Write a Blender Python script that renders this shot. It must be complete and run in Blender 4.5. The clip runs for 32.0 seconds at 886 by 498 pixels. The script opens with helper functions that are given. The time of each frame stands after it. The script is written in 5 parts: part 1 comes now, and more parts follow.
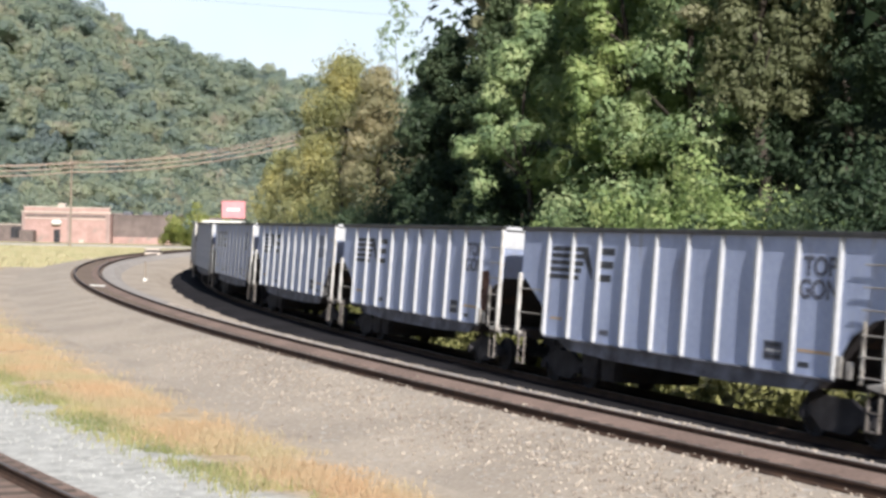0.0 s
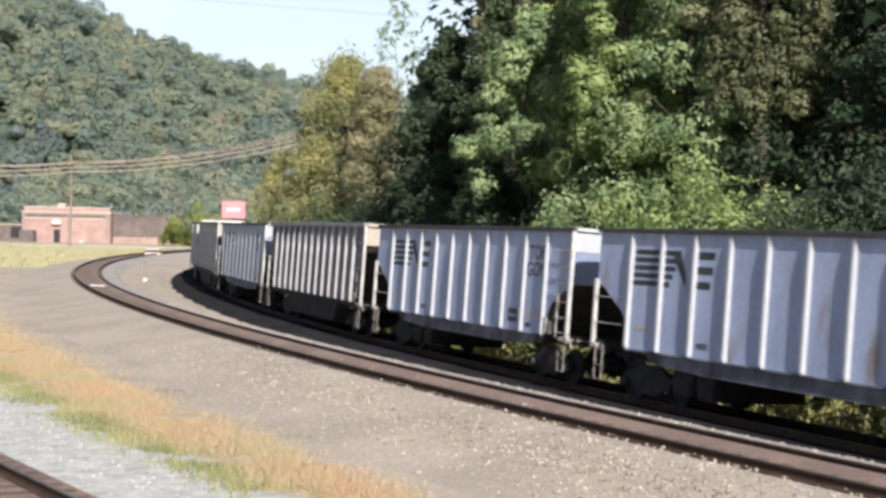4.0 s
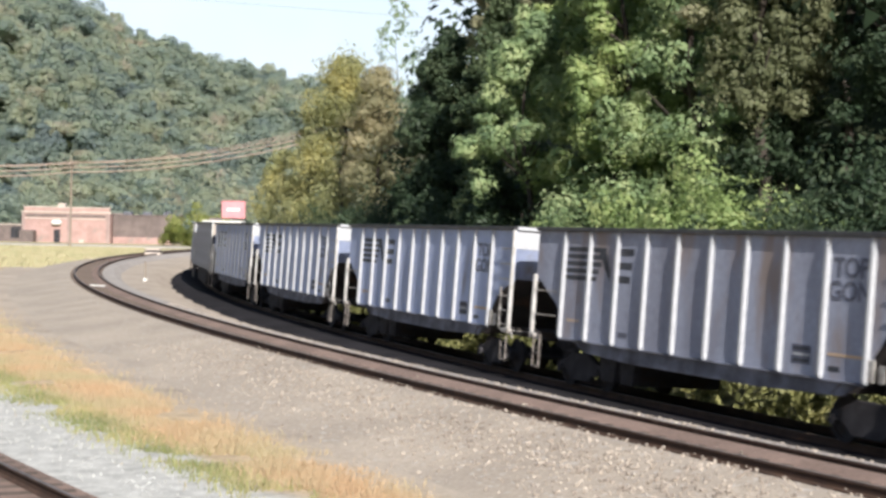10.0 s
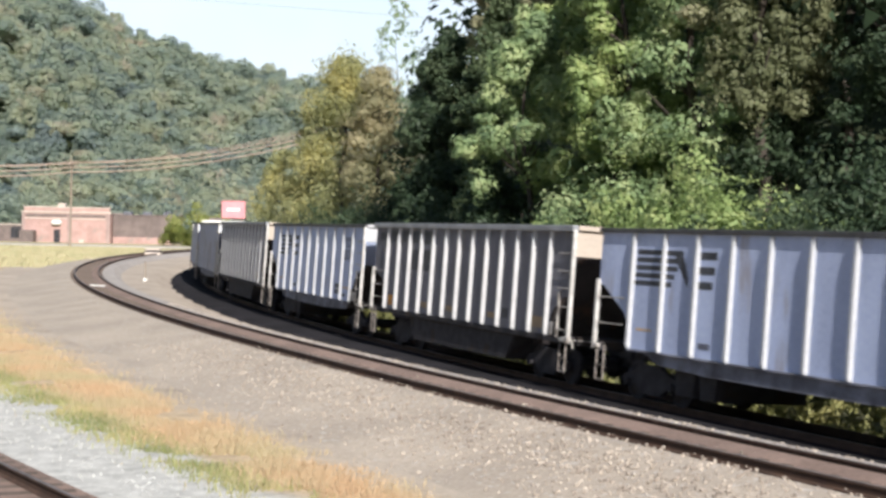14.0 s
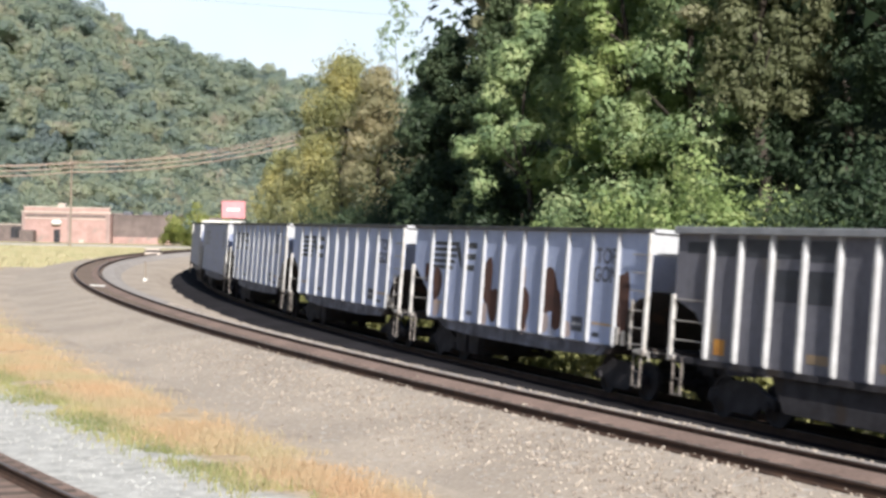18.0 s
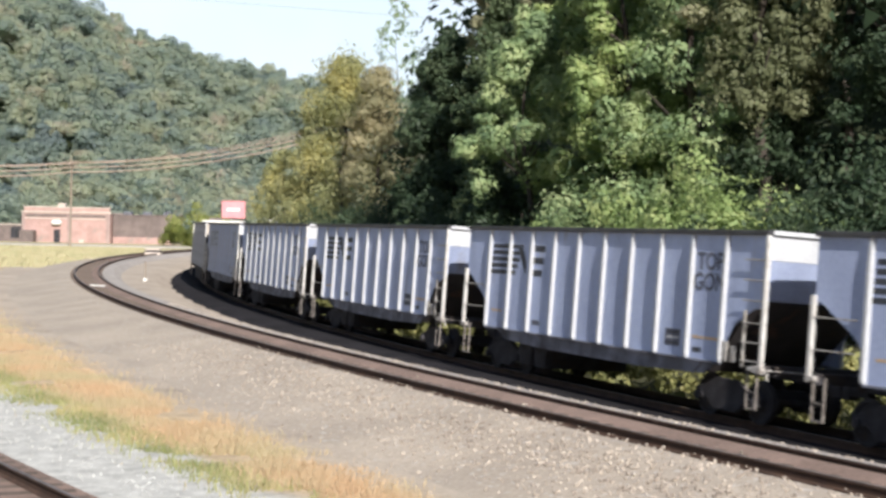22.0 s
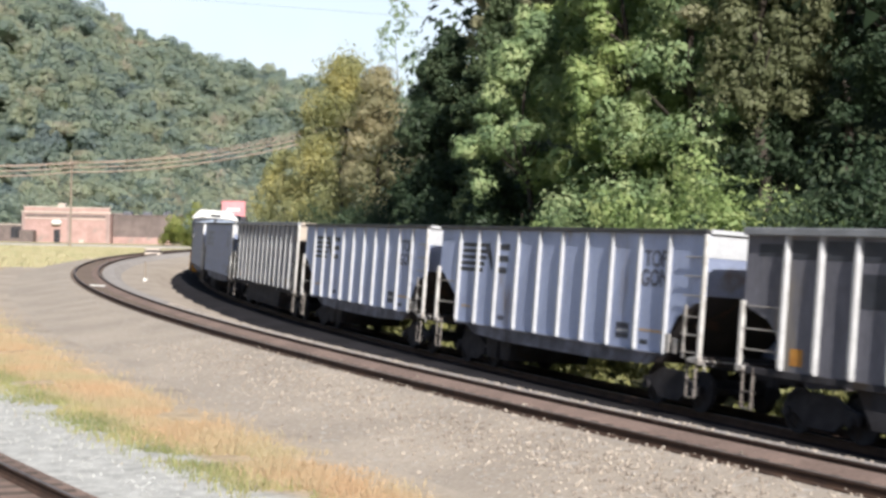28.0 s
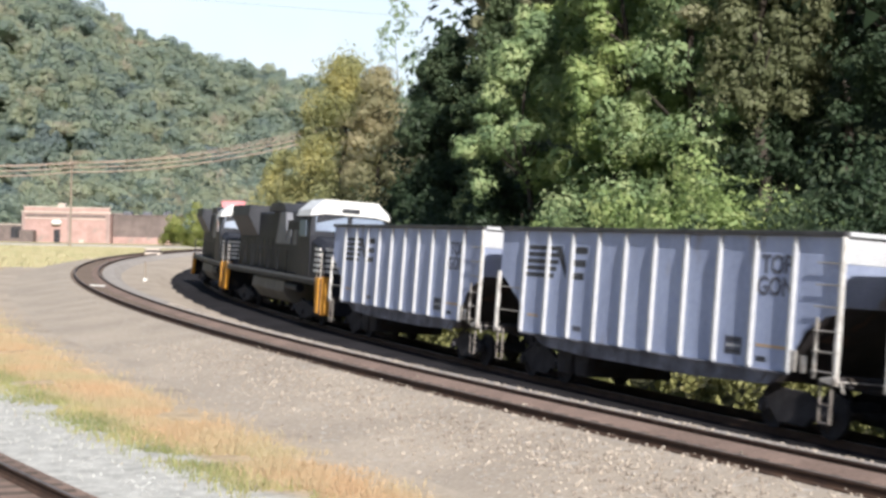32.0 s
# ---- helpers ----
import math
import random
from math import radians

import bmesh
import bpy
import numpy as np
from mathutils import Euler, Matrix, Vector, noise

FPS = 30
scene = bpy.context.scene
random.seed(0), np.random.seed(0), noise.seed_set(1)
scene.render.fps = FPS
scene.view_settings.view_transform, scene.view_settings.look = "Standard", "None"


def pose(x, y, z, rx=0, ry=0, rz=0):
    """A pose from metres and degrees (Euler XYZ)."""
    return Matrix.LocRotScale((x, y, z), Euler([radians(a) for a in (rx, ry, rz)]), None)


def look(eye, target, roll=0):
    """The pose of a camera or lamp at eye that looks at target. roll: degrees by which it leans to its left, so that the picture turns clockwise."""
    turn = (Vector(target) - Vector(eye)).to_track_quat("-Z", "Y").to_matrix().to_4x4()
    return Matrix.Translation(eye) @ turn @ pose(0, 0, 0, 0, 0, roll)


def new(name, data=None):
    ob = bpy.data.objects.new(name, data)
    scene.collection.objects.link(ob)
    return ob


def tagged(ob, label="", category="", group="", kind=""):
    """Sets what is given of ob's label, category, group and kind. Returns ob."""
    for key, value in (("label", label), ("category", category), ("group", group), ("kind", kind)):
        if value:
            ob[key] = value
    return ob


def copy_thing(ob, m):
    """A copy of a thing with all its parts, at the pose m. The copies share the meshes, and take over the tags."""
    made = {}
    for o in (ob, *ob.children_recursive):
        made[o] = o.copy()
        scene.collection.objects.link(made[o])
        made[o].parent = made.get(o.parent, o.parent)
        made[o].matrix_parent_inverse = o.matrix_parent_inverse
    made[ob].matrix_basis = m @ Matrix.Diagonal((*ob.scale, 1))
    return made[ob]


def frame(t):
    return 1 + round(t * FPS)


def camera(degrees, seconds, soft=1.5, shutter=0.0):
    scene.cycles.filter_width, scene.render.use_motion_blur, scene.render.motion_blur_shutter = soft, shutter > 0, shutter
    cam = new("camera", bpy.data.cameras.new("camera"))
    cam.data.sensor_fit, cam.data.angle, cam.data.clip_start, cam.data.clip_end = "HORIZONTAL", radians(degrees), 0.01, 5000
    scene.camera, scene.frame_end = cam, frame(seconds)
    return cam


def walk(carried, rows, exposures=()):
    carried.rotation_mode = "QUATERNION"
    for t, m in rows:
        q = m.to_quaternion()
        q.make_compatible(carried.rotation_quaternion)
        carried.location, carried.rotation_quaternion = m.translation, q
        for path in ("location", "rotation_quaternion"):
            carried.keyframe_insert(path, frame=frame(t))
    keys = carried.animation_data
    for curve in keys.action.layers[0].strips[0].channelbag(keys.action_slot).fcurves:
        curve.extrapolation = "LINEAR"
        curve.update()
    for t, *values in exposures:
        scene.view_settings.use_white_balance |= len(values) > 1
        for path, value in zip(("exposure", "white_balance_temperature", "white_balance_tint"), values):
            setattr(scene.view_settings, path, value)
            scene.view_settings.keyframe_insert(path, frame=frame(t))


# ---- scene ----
# ---- camera and its walk: it stands on a tripod beside the near track ----
EYE_Z = 3.346
PITCH, ROLL = 0.0131, 1.2
cam = camera(32.99, 32.0, soft=3.1, shutter=0.25)
CAM_POSE = look((0, 0, EYE_Z), (0, math.cos(PITCH), EYE_Z - math.sin(PITCH)), ROLL)
walk(cam, [(0.0, CAM_POSE), (32.0, CAM_POSE)], exposures=[(0.0, 0.46), (3.0, 0.42), (7.0, 0.47), (10.0, 0.5), (22.0, 0.5), (24.0, 0.46), (28.0, 0.46), (30.0, 0.5), (32.0, 0.5)])

# ---- world, sun ----
SUN_AZ = Vector((-math.sin(3.44), math.cos(3.44), 0)).normalized()
SUN_EL = radians(31)
world = bpy.data.worlds.new("sky")
scene.world = world
world.use_nodes = True
wn = world.node_tree
sky = wn.nodes.new("ShaderNodeTexSky")
sky.sky_type = "NISHITA"
sky.sun_disc = False
sky.sun_elevation, sky.sun_rotation = SUN_EL, radians(160)
sky.air_density, sky.dust_density, sky.ozone_density = 1.0, 1.0, 1.0
cloud = wn.nodes.new("ShaderNodeTexNoise")
cloud.inputs["Scale"].default_value, cloud.inputs["Detail"].default_value, cloud.inputs["Roughness"].default_value = 1.7, 5, 0.5
wc = wn.nodes.new("ShaderNodeTexCoord")
wn.links.new(wc.outputs["Generated"], cloud.inputs["Vector"])
veil = wn.nodes.new("ShaderNodeMapRange")
veil.inputs["From Min"].default_value, veil.inputs["From Max"].default_value = 0.3, 0.6
veil.inputs["To Min"].default_value, veil.inputs["To Max"].default_value = 0.15, 0.78
wn.links.new(cloud.outputs["Fac"], veil.inputs["Value"])
up = wn.nodes.new("ShaderNodeSeparateXYZ")
wn.links.new(wc.outputs["Generated"], up.inputs[0])
low_haze = wn.nodes.new("ShaderNodeMapRange")
low_haze.interpolation_type = "SMOOTHSTEP"
low_haze.inputs["From Min"].default_value, low_haze.inputs["From Max"].default_value = 0.15, 0.34
low_haze.inputs["To Min"].default_value, low_haze.inputs["To Max"].default_value = 1.0, 0.03
wn.links.new(up.outputs["Z"], low_haze.inputs["Value"])
veiled = wn.nodes.new("ShaderNodeMath")
veiled.operation = "MULTIPLY"
wn.links.new(veil.outputs["Result"], veiled.inputs[0])
wn.links.new(low_haze.outputs["Result"], veiled.inputs[1])
thin = wn.nodes.new("ShaderNodeMix")
thin.data_type = "RGBA"
wn.links.new(veiled.outputs[0], thin.inputs[0])
wn.links.new(sky.outputs["Color"], thin.inputs[6])
thin.inputs[7].default_value = (9.6, 10.6, 12.0, 1)
wn.links.new(thin.outputs[2], wn.nodes["Background"].inputs["Color"])
wn.nodes["Background"].inputs["Strength"].default_value = 0.085
sun = new("sun", bpy.data.lights.new("sun", "SUN"))
sun.data.energy, sun.data.angle, sun.data.color = 5.0, radians(0.53), (1.0, 0.955, 0.89)
to_sun = SUN_AZ * math.cos(SUN_EL) + Vector((0, 0, math.sin(SUN_EL)))
sun.matrix_world = Matrix.Translation((0, 0, 200)) @ to_sun.to_track_quat("Z", "Y").to_matrix().to_4x4()


# ---- materials ----
def mat(name, c1, c2=None, scale=6.0, fine=60.0, rough=0.75, metal=0.0, bump=0.15, detail=5.0, spots=None,
        spot_scale=1.5, spot_lo=0.58, spot_hi=0.66, per_object=0.0, stretch=None, spec=0.35, own=False):
    """A surface with large and fine variation, optional stains of their own colour, and relief."""
    m = bpy.data.materials.new(name)
    m.use_nodes = True
    t = m.node_tree
    b = t.nodes["Principled BSDF"]
    b.inputs["Roughness"].default_value, b.inputs["Metallic"].default_value = rough, metal
    b.inputs["Specular IOR Level"].default_value = spec
    geo = t.nodes.new("ShaderNodeTexCoord")
    src = geo.outputs["Object"]
    if own:
        who = t.nodes.new("ShaderNodeObjectInfo")
        far_off = t.nodes.new("ShaderNodeVectorMath")
        far_off.operation = "MULTIPLY_ADD"
        far_off.inputs[1].default_value = (90, 70, 80)
        t.links.new(who.outputs["Random"], far_off.inputs[0])
        t.links.new(src, far_off.inputs[2])
        src = far_off.outputs[0]
    if stretch:
        mp = t.nodes.new("ShaderNodeMapping")
        mp.inputs["Scale"].default_value = stretch
        t.links.new(src, mp.inputs["Vector"])
        src = mp.outputs["Vector"]
    c2 = c2 or tuple(v * 0.7 for v in c1)

    def noise_node(s, d, rg=0.55):
        n = t.nodes.new("ShaderNodeTexNoise")
        n.inputs["Scale"].default_value, n.inputs["Detail"].default_value = s, d
        n.inputs["Roughness"].default_value = rg
        t.links.new(src, n.inputs["Vector"])
        return n

    def ramp(sock, lo, hi):
        r = t.nodes.new("ShaderNodeMapRange")
        r.interpolation_type = "SMOOTHSTEP"
        r.inputs["From Min"].default_value, r.inputs["From Max"].default_value = lo, hi
        t.links.new(sock, r.inputs["Value"])
        return r.outputs["Result"]

    def mix(fac, a, bb, mode="MIX"):
        x = t.nodes.new("ShaderNodeMix")
        x.data_type, x.blend_type = "RGBA", mode
        for sock, v in ((x.inputs[0], fac), (x.inputs[6], a), (x.inputs[7], bb)):
            if isinstance(v, (int, float)):
                sock.default_value = v
            elif isinstance(v, tuple):
                sock.default_value = (*v, 1)
            else:
                t.links.new(v, sock)
        return x.outputs[2]

    big, small = noise_node(scale, detail), noise_node(fine, 3.0, 0.7)
    col = mix(ramp(big.outputs["Fac"], 0.3, 0.7), c1, c2)
    col = mix(0.45, col, mix(ramp(small.outputs["Fac"], 0.3, 0.7), (0.35, 0.35, 0.35), (0.65, 0.65, 0.65)), "OVERLAY")
    if spots:
        sp = noise_node(spot_scale, 4.0)
        col = mix(ramp(sp.outputs["Fac"], spot_lo, spot_hi), col, spots)
    if per_object:
        oi = t.nodes.new("ShaderNodeObjectInfo")
        mr = t.nodes.new("ShaderNodeMapRange")
        mr.inputs["To Min"].default_value, mr.inputs["To Max"].default_value = 1 - per_object, 1.0
        t.links.new(oi.outputs["Random"], mr.inputs["Value"])
        hs = t.nodes.new("ShaderNodeHueSaturation")
        t.links.new(mr.outputs["Result"], hs.inputs["Value"])
        t.links.new(col, hs.inputs["Color"])
        col = hs.outputs["Color"]
    t.links.new(col, b.inputs["Base Color"])
    if bump:
        bp = t.nodes.new("ShaderNodeBump")
        bp.inputs["Strength"].default_value, bp.inputs["Distance"].default_value = bump, 0.02
        t.links.new(small.outputs["Fac"], bp.inputs["Height"])
        t.links.new(bp.outputs["Normal"], b.inputs["Normal"])
    return m


def leaf_mat(name, stops, patch=0.12, trans=0.35, vary=0.42):
    """Leaves: the colour varies leaf by leaf and in patches, and light shines through a little."""
    m = bpy.data.materials.new(name)
    m.use_nodes = True
    t = m.node_tree
    b = t.nodes["Principled BSDF"]
    b.inputs["Roughness"].default_value = 0.55
    b.inputs["Specular IOR Level"].default_value = 0.3
    g = t.nodes.new("ShaderNodeNewGeometry")
    r = t.nodes.new("ShaderNodeValToRGB")
    e = r.color_ramp.elements
    while len(e) < len(stops):
        e.new(0.5)
    for k, (pos, c) in zip(e, stops):
        k.position, k.color = pos, (*c, 1)
    tc = t.nodes.new("ShaderNodeTexCoord")
    n = t.nodes.new("ShaderNodeTexNoise")
    n.inputs["Scale"].default_value, n.inputs["Detail"].default_value = patch, 2.0
    t.links.new(tc.outputs["Object"], n.inputs["Vector"])
    ad = t.nodes.new("ShaderNodeMath")
    ad.operation = "MULTIPLY_ADD"
    ad.inputs[1].default_value, ad.inputs[2].default_value = vary, -vary / 2
    t.links.new(g.outputs["Random Per Island"], ad.inputs[0])
    mr = t.nodes.new("ShaderNodeMapRange")
    mr.inputs["From Min"].default_value, mr.inputs["From Max"].default_value = 0.3, 0.7
    t.links.new(n.outputs["Fac"], mr.inputs["Value"])
    su = t.nodes.new("ShaderNodeMath")
    su.operation = "ADD"
    t.links.new(mr.outputs["Result"], su.inputs[0])
    t.links.new(ad.outputs[0], su.inputs[1])
    t.links.new(su.outputs[0], r.inputs["Fac"])
    t.links.new(r.outputs["Color"], b.inputs["Base Color"])
    tr = t.nodes.new("ShaderNodeBsdfTranslucent")
    t.links.new(r.outputs["Color"], tr.inputs["Color"])
    mx = t.nodes.new("ShaderNodeMixShader")
    mx.inputs[0].default_value = trans
    t.links.new(b.outputs[0], mx.inputs[1])
    t.links.new(tr.outputs[0], mx.inputs[2])
    t.links.new(mx.outputs[0], t.nodes["Material Output"].inputs["Surface"])
    return m


# weathered pale paint; the blue of skylit shade is put into its colour
M_SHADEBLUE = mat("weathered_shade_blue_paint", (0.45, 0.52, 0.735), (0.36, 0.415, 0.6), 0.9, 25, 0.5, spots=(0.3, 0.27, 0.28),
              spot_scale=1.1, spot_lo=0.58, spot_hi=0.78, stretch=(1.3, 1, 0.35), bump=0.05, own=True, spec=0.06)
M_RIB = mat("rib_light_paint", (0.52, 0.53, 0.56), (0.43, 0.44, 0.47), 1.5, 30, 0.5, bump=0.04, spec=0.1)
M_DIRTY = mat("soot_stained_paint", (0.38, 0.41, 0.52), (0.27, 0.28, 0.35), 0.8, 20, 0.6, spots=(0.3, 0.25, 0.24),
              spot_scale=0.9, spot_lo=0.5, spot_hi=0.68, stretch=(1, 1, 0.3), bump=0.05, own=True, spec=0.06)
M_DARKCAR = mat("dark_grey_car_paint", (0.2, 0.2, 0.235), (0.14, 0.14, 0.165), 0.8, 20, 0.6, spots=(0.25, 0.225, 0.2),
                spot_scale=0.7, spot_lo=0.56, spot_hi=0.7, stretch=(1, 1, 0.3), bump=0.05, own=True, spec=0.06)
M_DARKRIB = mat("worn_grey_rib", (0.56, 0.56, 0.58), (0.41, 0.41, 0.42), 2, 30, 0.55, bump=0.04)
M_CHORD = mat("dark_top_chord", (0.07, 0.07, 0.075), (0.045, 0.045, 0.05), 2, 40, 0.6)
M_CHORDGREY = mat("grey_top_chord", (0.3, 0.31, 0.34), (0.22, 0.23, 0.25), 2, 40, 0.6)
M_UNDER = mat("sooty_running_gear", (0.062, 0.059, 0.065), (0.04, 0.038, 0.042), 3, 50, 0.8, spots=(0.055, 0.045, 0.04), spec=0.08)
# rusty steel; the shade under the sloping sheets is put into the black
M_SHADESLOPE = mat("rusty_shade_black_sheet", (0.065, 0.057, 0.06), (0.04, 0.035, 0.038), 1.5, 30, 0.8, spots=(0.09, 0.06, 0.05))
M_SILL = mat("grey_side_sill", (0.24, 0.25, 0.31), (0.08, 0.08, 0.095), 1.2, 30, 0.7, spec=0.1)
M_LADDER = mat("pale_ladder_steel", (0.46, 0.44, 0.42), (0.24, 0.21, 0.19), 5, 50, 0.6)
M_MARK = mat("dark_stencil_paint", (0.035, 0.038, 0.05), (0.055, 0.06, 0.075), 3, 40, 0.6, bump=0)
M_MARKGREY = mat("faded_stencil_paint", (0.085, 0.09, 0.13), (0.14, 0.15, 0.2), 3, 40, 0.6, bump=0)
M_RUST = mat("brown_rust_patch", (0.12, 0.055, 0.042), (0.075, 0.037, 0.03), 2, 30, 0.85)
M_ORANGE = mat("orange_patch", (0.62, 0.3, 0.06), (0.5, 0.22, 0.05), 4, 40, 0.7)
M_LOCO = mat("black_locomotive_paint", (0.03, 0.032, 0.042), (0.02, 0.022, 0.03), 1, 30, 0.5, spots=(0.045, 0.043, 0.046), spec=0.12)
M_LOCODARK = mat("dark_grey_housing", (0.06, 0.063, 0.075), (0.04, 0.042, 0.05), 1, 30, 0.5, spec=0.15)
M_TANK = mat("dusty_tank_paint", (0.19, 0.175, 0.155), (0.13, 0.12, 0.105), 1, 30, 0.7)
M_LOCOGREY = mat("grey_radiator_steel", (0.16, 0.17, 0.2), (0.11, 0.115, 0.14), 1, 30, 0.5)
M_LOCOWHITE = mat("white_stripe_paint", (0.8, 0.8, 0.8), (0.7, 0.7, 0.7), 2, 30, 0.5)
M_YELLOW = mat("orange_yellow_step_paint", (0.6, 0.28, 0.035), (0.46, 0.2, 0.025), 3, 30, 0.5)
# white stands for sun on the cab roof; also used for the headlight
M_ROOF = mat("sun_white_roof_and_lens", (0.8, 0.8, 0.8), (0.7, 0.7, 0.71), 2, 30, 0.35)
# blue-grey base: the reflected sky is put into the glass colour
M_GLASS = mat("sky_tinted_window_glass", (0.22, 0.27, 0.36), (0.18, 0.22, 0.3), 2, 30, 0.08, bump=0, spec=0.8)
M_RAILSIDE = mat("rusty_rail", (0.085, 0.05, 0.035), (0.055, 0.033, 0.025), 3, 50, 0.8)
M_RAILTOP = mat("worn_rail_head", (0.24, 0.2, 0.18), (0.17, 0.14, 0.125), 3, 50, 0.5, 0.6, bump=0)
M_TIE = mat("weathered_timber_tie", (0.19, 0.15, 0.128), (0.135, 0.105, 0.088), 3, 40, 0.9, per_object=0.3, stretch=(1, 4, 1), spec=0.1)
M_BALLAST = mat("grey_tan_ballast", (0.45, 0.38, 0.31), (0.36, 0.304, 0.25), 0.35, 11, 0.95, bump=0.7, spots=(0.5, 0.46, 0.42),
                spot_scale=7, spot_lo=0.6, spot_hi=0.66)
M_BROWNBALLAST = mat("rust_brown_ballast", (0.27, 0.19, 0.155), (0.2, 0.14, 0.115), 0.6, 12, 0.95, bump=0.9)
# near-black: coal dust and the train's shade are both put into this colour
M_COALSHADE = mat("coal_and_shade_ballast", (0.036, 0.034, 0.038), (0.024, 0.023, 0.025), 0.6, 12, 0.95, bump=0.9, spec=0.02)
M_PALEBALLAST = mat("pale_limestone_ballast", (0.42, 0.38, 0.35), (0.33, 0.295, 0.27), 1.2, 12, 0.95, bump=0.9)
M_STONE = mat("loose_stone", (0.5, 0.435, 0.37), (0.2, 0.165, 0.14), 4.0, 20, 0.9, bump=0.3)
M_ROAD = mat("pale_concrete_road", (0.55, 0.52, 0.48), (0.46, 0.43, 0.4), 0.2, 5, 0.9)
M_BRICK = mat("pinkish_brick", (0.44, 0.295, 0.27), (0.35, 0.23, 0.21), 0.7, 4, 0.9, spots=(0.3, 0.24, 0.22), spot_scale=0.5, spot_lo=0.55, spot_hi=0.7)
M_COPING = mat("pale_coping", (0.6, 0.52, 0.46), (0.5, 0.43, 0.38), 0.5, 6, 0.9)
M_PILASTER = mat("weathered_pilaster_brick", (0.36, 0.27, 0.25), (0.28, 0.21, 0.2), 0.7, 5, 0.9)
M_BROWNWALL = mat("dark_brown_brick", (0.2, 0.16, 0.15), (0.13, 0.105, 0.1), 0.6, 6, 0.9)
M_DARKGLASS = mat("dark_window", (0.05, 0.05, 0.06), (0.035, 0.035, 0.04), 1, 10, 0.2)
M_BARK = mat("grey_bark", (0.07, 0.058, 0.048), (0.045, 0.036, 0.03), 2, 25, 0.95, bump=0.6, stretch=(1, 1, 0.3))
M_POLE = mat("weathered_pole_timber", (0.3, 0.25, 0.2), (0.22, 0.18, 0.15), 1, 20, 0.9)
M_WIRE = mat("weathered_cable", (0.6, 0.46, 0.38), (0.5, 0.38, 0.32), 1, 20, 0.8, bump=0)
M_SIGNRED = mat("faded_red_sign", (0.8, 0.32, 0.34), (0.7, 0.25, 0.28), 1, 10, 0.6)
M_WHITEPAINT = mat("white_paint", (0.8, 0.8, 0.78), (0.68, 0.67, 0.64), 3, 30, 0.6)
L_GREEN = leaf_mat("green_leaf", [(0.0, (0.14, 0.21, 0.115)), (0.45, (0.27, 0.37, 0.185)), (1.0, (0.47, 0.54, 0.28))], 0.7, 0.4, 0.3)
L_VINE = leaf_mat("vine_leaf", [(0.0, (0.15, 0.22, 0.085)), (0.45, (0.29, 0.385, 0.15)), (1.0, (0.5, 0.56, 0.25))], 0.7, 0.4, 0.3)
L_OLIVE = leaf_mat("olive_brown_leaf", [(0.0, (0.16, 0.18, 0.095)), (0.5, (0.27, 0.285, 0.16)), (1.0, (0.39, 0.36, 0.24))], 0.2, 0.45, 0.3)
L_YELLOW = leaf_mat("yellowing_leaf", [(0.0, (0.3, 0.325, 0.18)), (0.45, (0.46, 0.465, 0.24)), (1.0, (0.68, 0.62, 0.3))], 0.3, 0.6, 0.35)
L_RUSSET = leaf_mat("russet_leaf", [(0.0, (0.3, 0.3, 0.18)), (0.5, (0.46, 0.43, 0.27)), (1.0, (0.6, 0.53, 0.36))], 0.3, 0.6, 0.35)
# darker copies of the green leaf: shade under and between trees as colour
L_SHADED = leaf_mat("shaded_green_leaf", [(0.0, (0.028, 0.05, 0.03)), (0.5, (0.055, 0.088, 0.048)), (1.0, (0.1, 0.135, 0.072))], 0.6, 0.35, 0.3)
L_HALFSHADE = leaf_mat("half_shaded_leaf", [(0.0, (0.05, 0.08, 0.045)), (0.5, (0.1, 0.145, 0.075)), (1.0, (0.2, 0.25, 0.13))], 0.5, 0.4, 0.3)
# pale bluish stops: distance haze is put into the leaf colour
L_HAZEHILL = leaf_mat("hazed_hillside_leaf", [(0.0, (0.26, 0.32, 0.315)), (0.35, (0.355, 0.425, 0.355)), (0.75, (0.47, 0.505, 0.37)), (1.0, (0.53, 0.48, 0.39))], 0.06, 0.65, 0.1)
L_GRASS = leaf_mat("dry_grass", [(0.0, (0.58, 0.4, 0.25)), (0.5, (0.54, 0.42, 0.27)), (1.0, (0.48, 0.42, 0.26))], 0.5, trans=0.25)
L_GREENGRASS = leaf_mat("green_grass", [(0.0, (0.2, 0.23, 0.09)), (0.5, (0.31, 0.32, 0.14)), (1.0, (0.46, 0.41, 0.2))], 0.6, trans=0.2)
L_VERGE = leaf_mat("verge_grass", [(0.0, (0.4, 0.39, 0.22)), (0.5, (0.48, 0.44, 0.27)), (1.0, (0.55, 0.48, 0.32))], 0.3, trans=0.2)
L_SHRUB = leaf_mat("shrub_leaf", [(0.0, (0.2, 0.24, 0.07)), (0.5, (0.34, 0.38, 0.12)), (1.0, (0.5, 0.5, 0.22))], 0.4, 0.5, 0.3)
L_BUSH = leaf_mat("bush_leaf", [(0.0, (0.16, 0.17, 0.07)), (0.5, (0.3, 0.3, 0.12)), (1.0, (0.46, 0.43, 0.19))], 0.6)
M_PALESTONE = mat("pale_limestone", (0.56, 0.56, 0.54), (0.3, 0.3, 0.29), 14.0, 20, 0.9, bump=0.3)


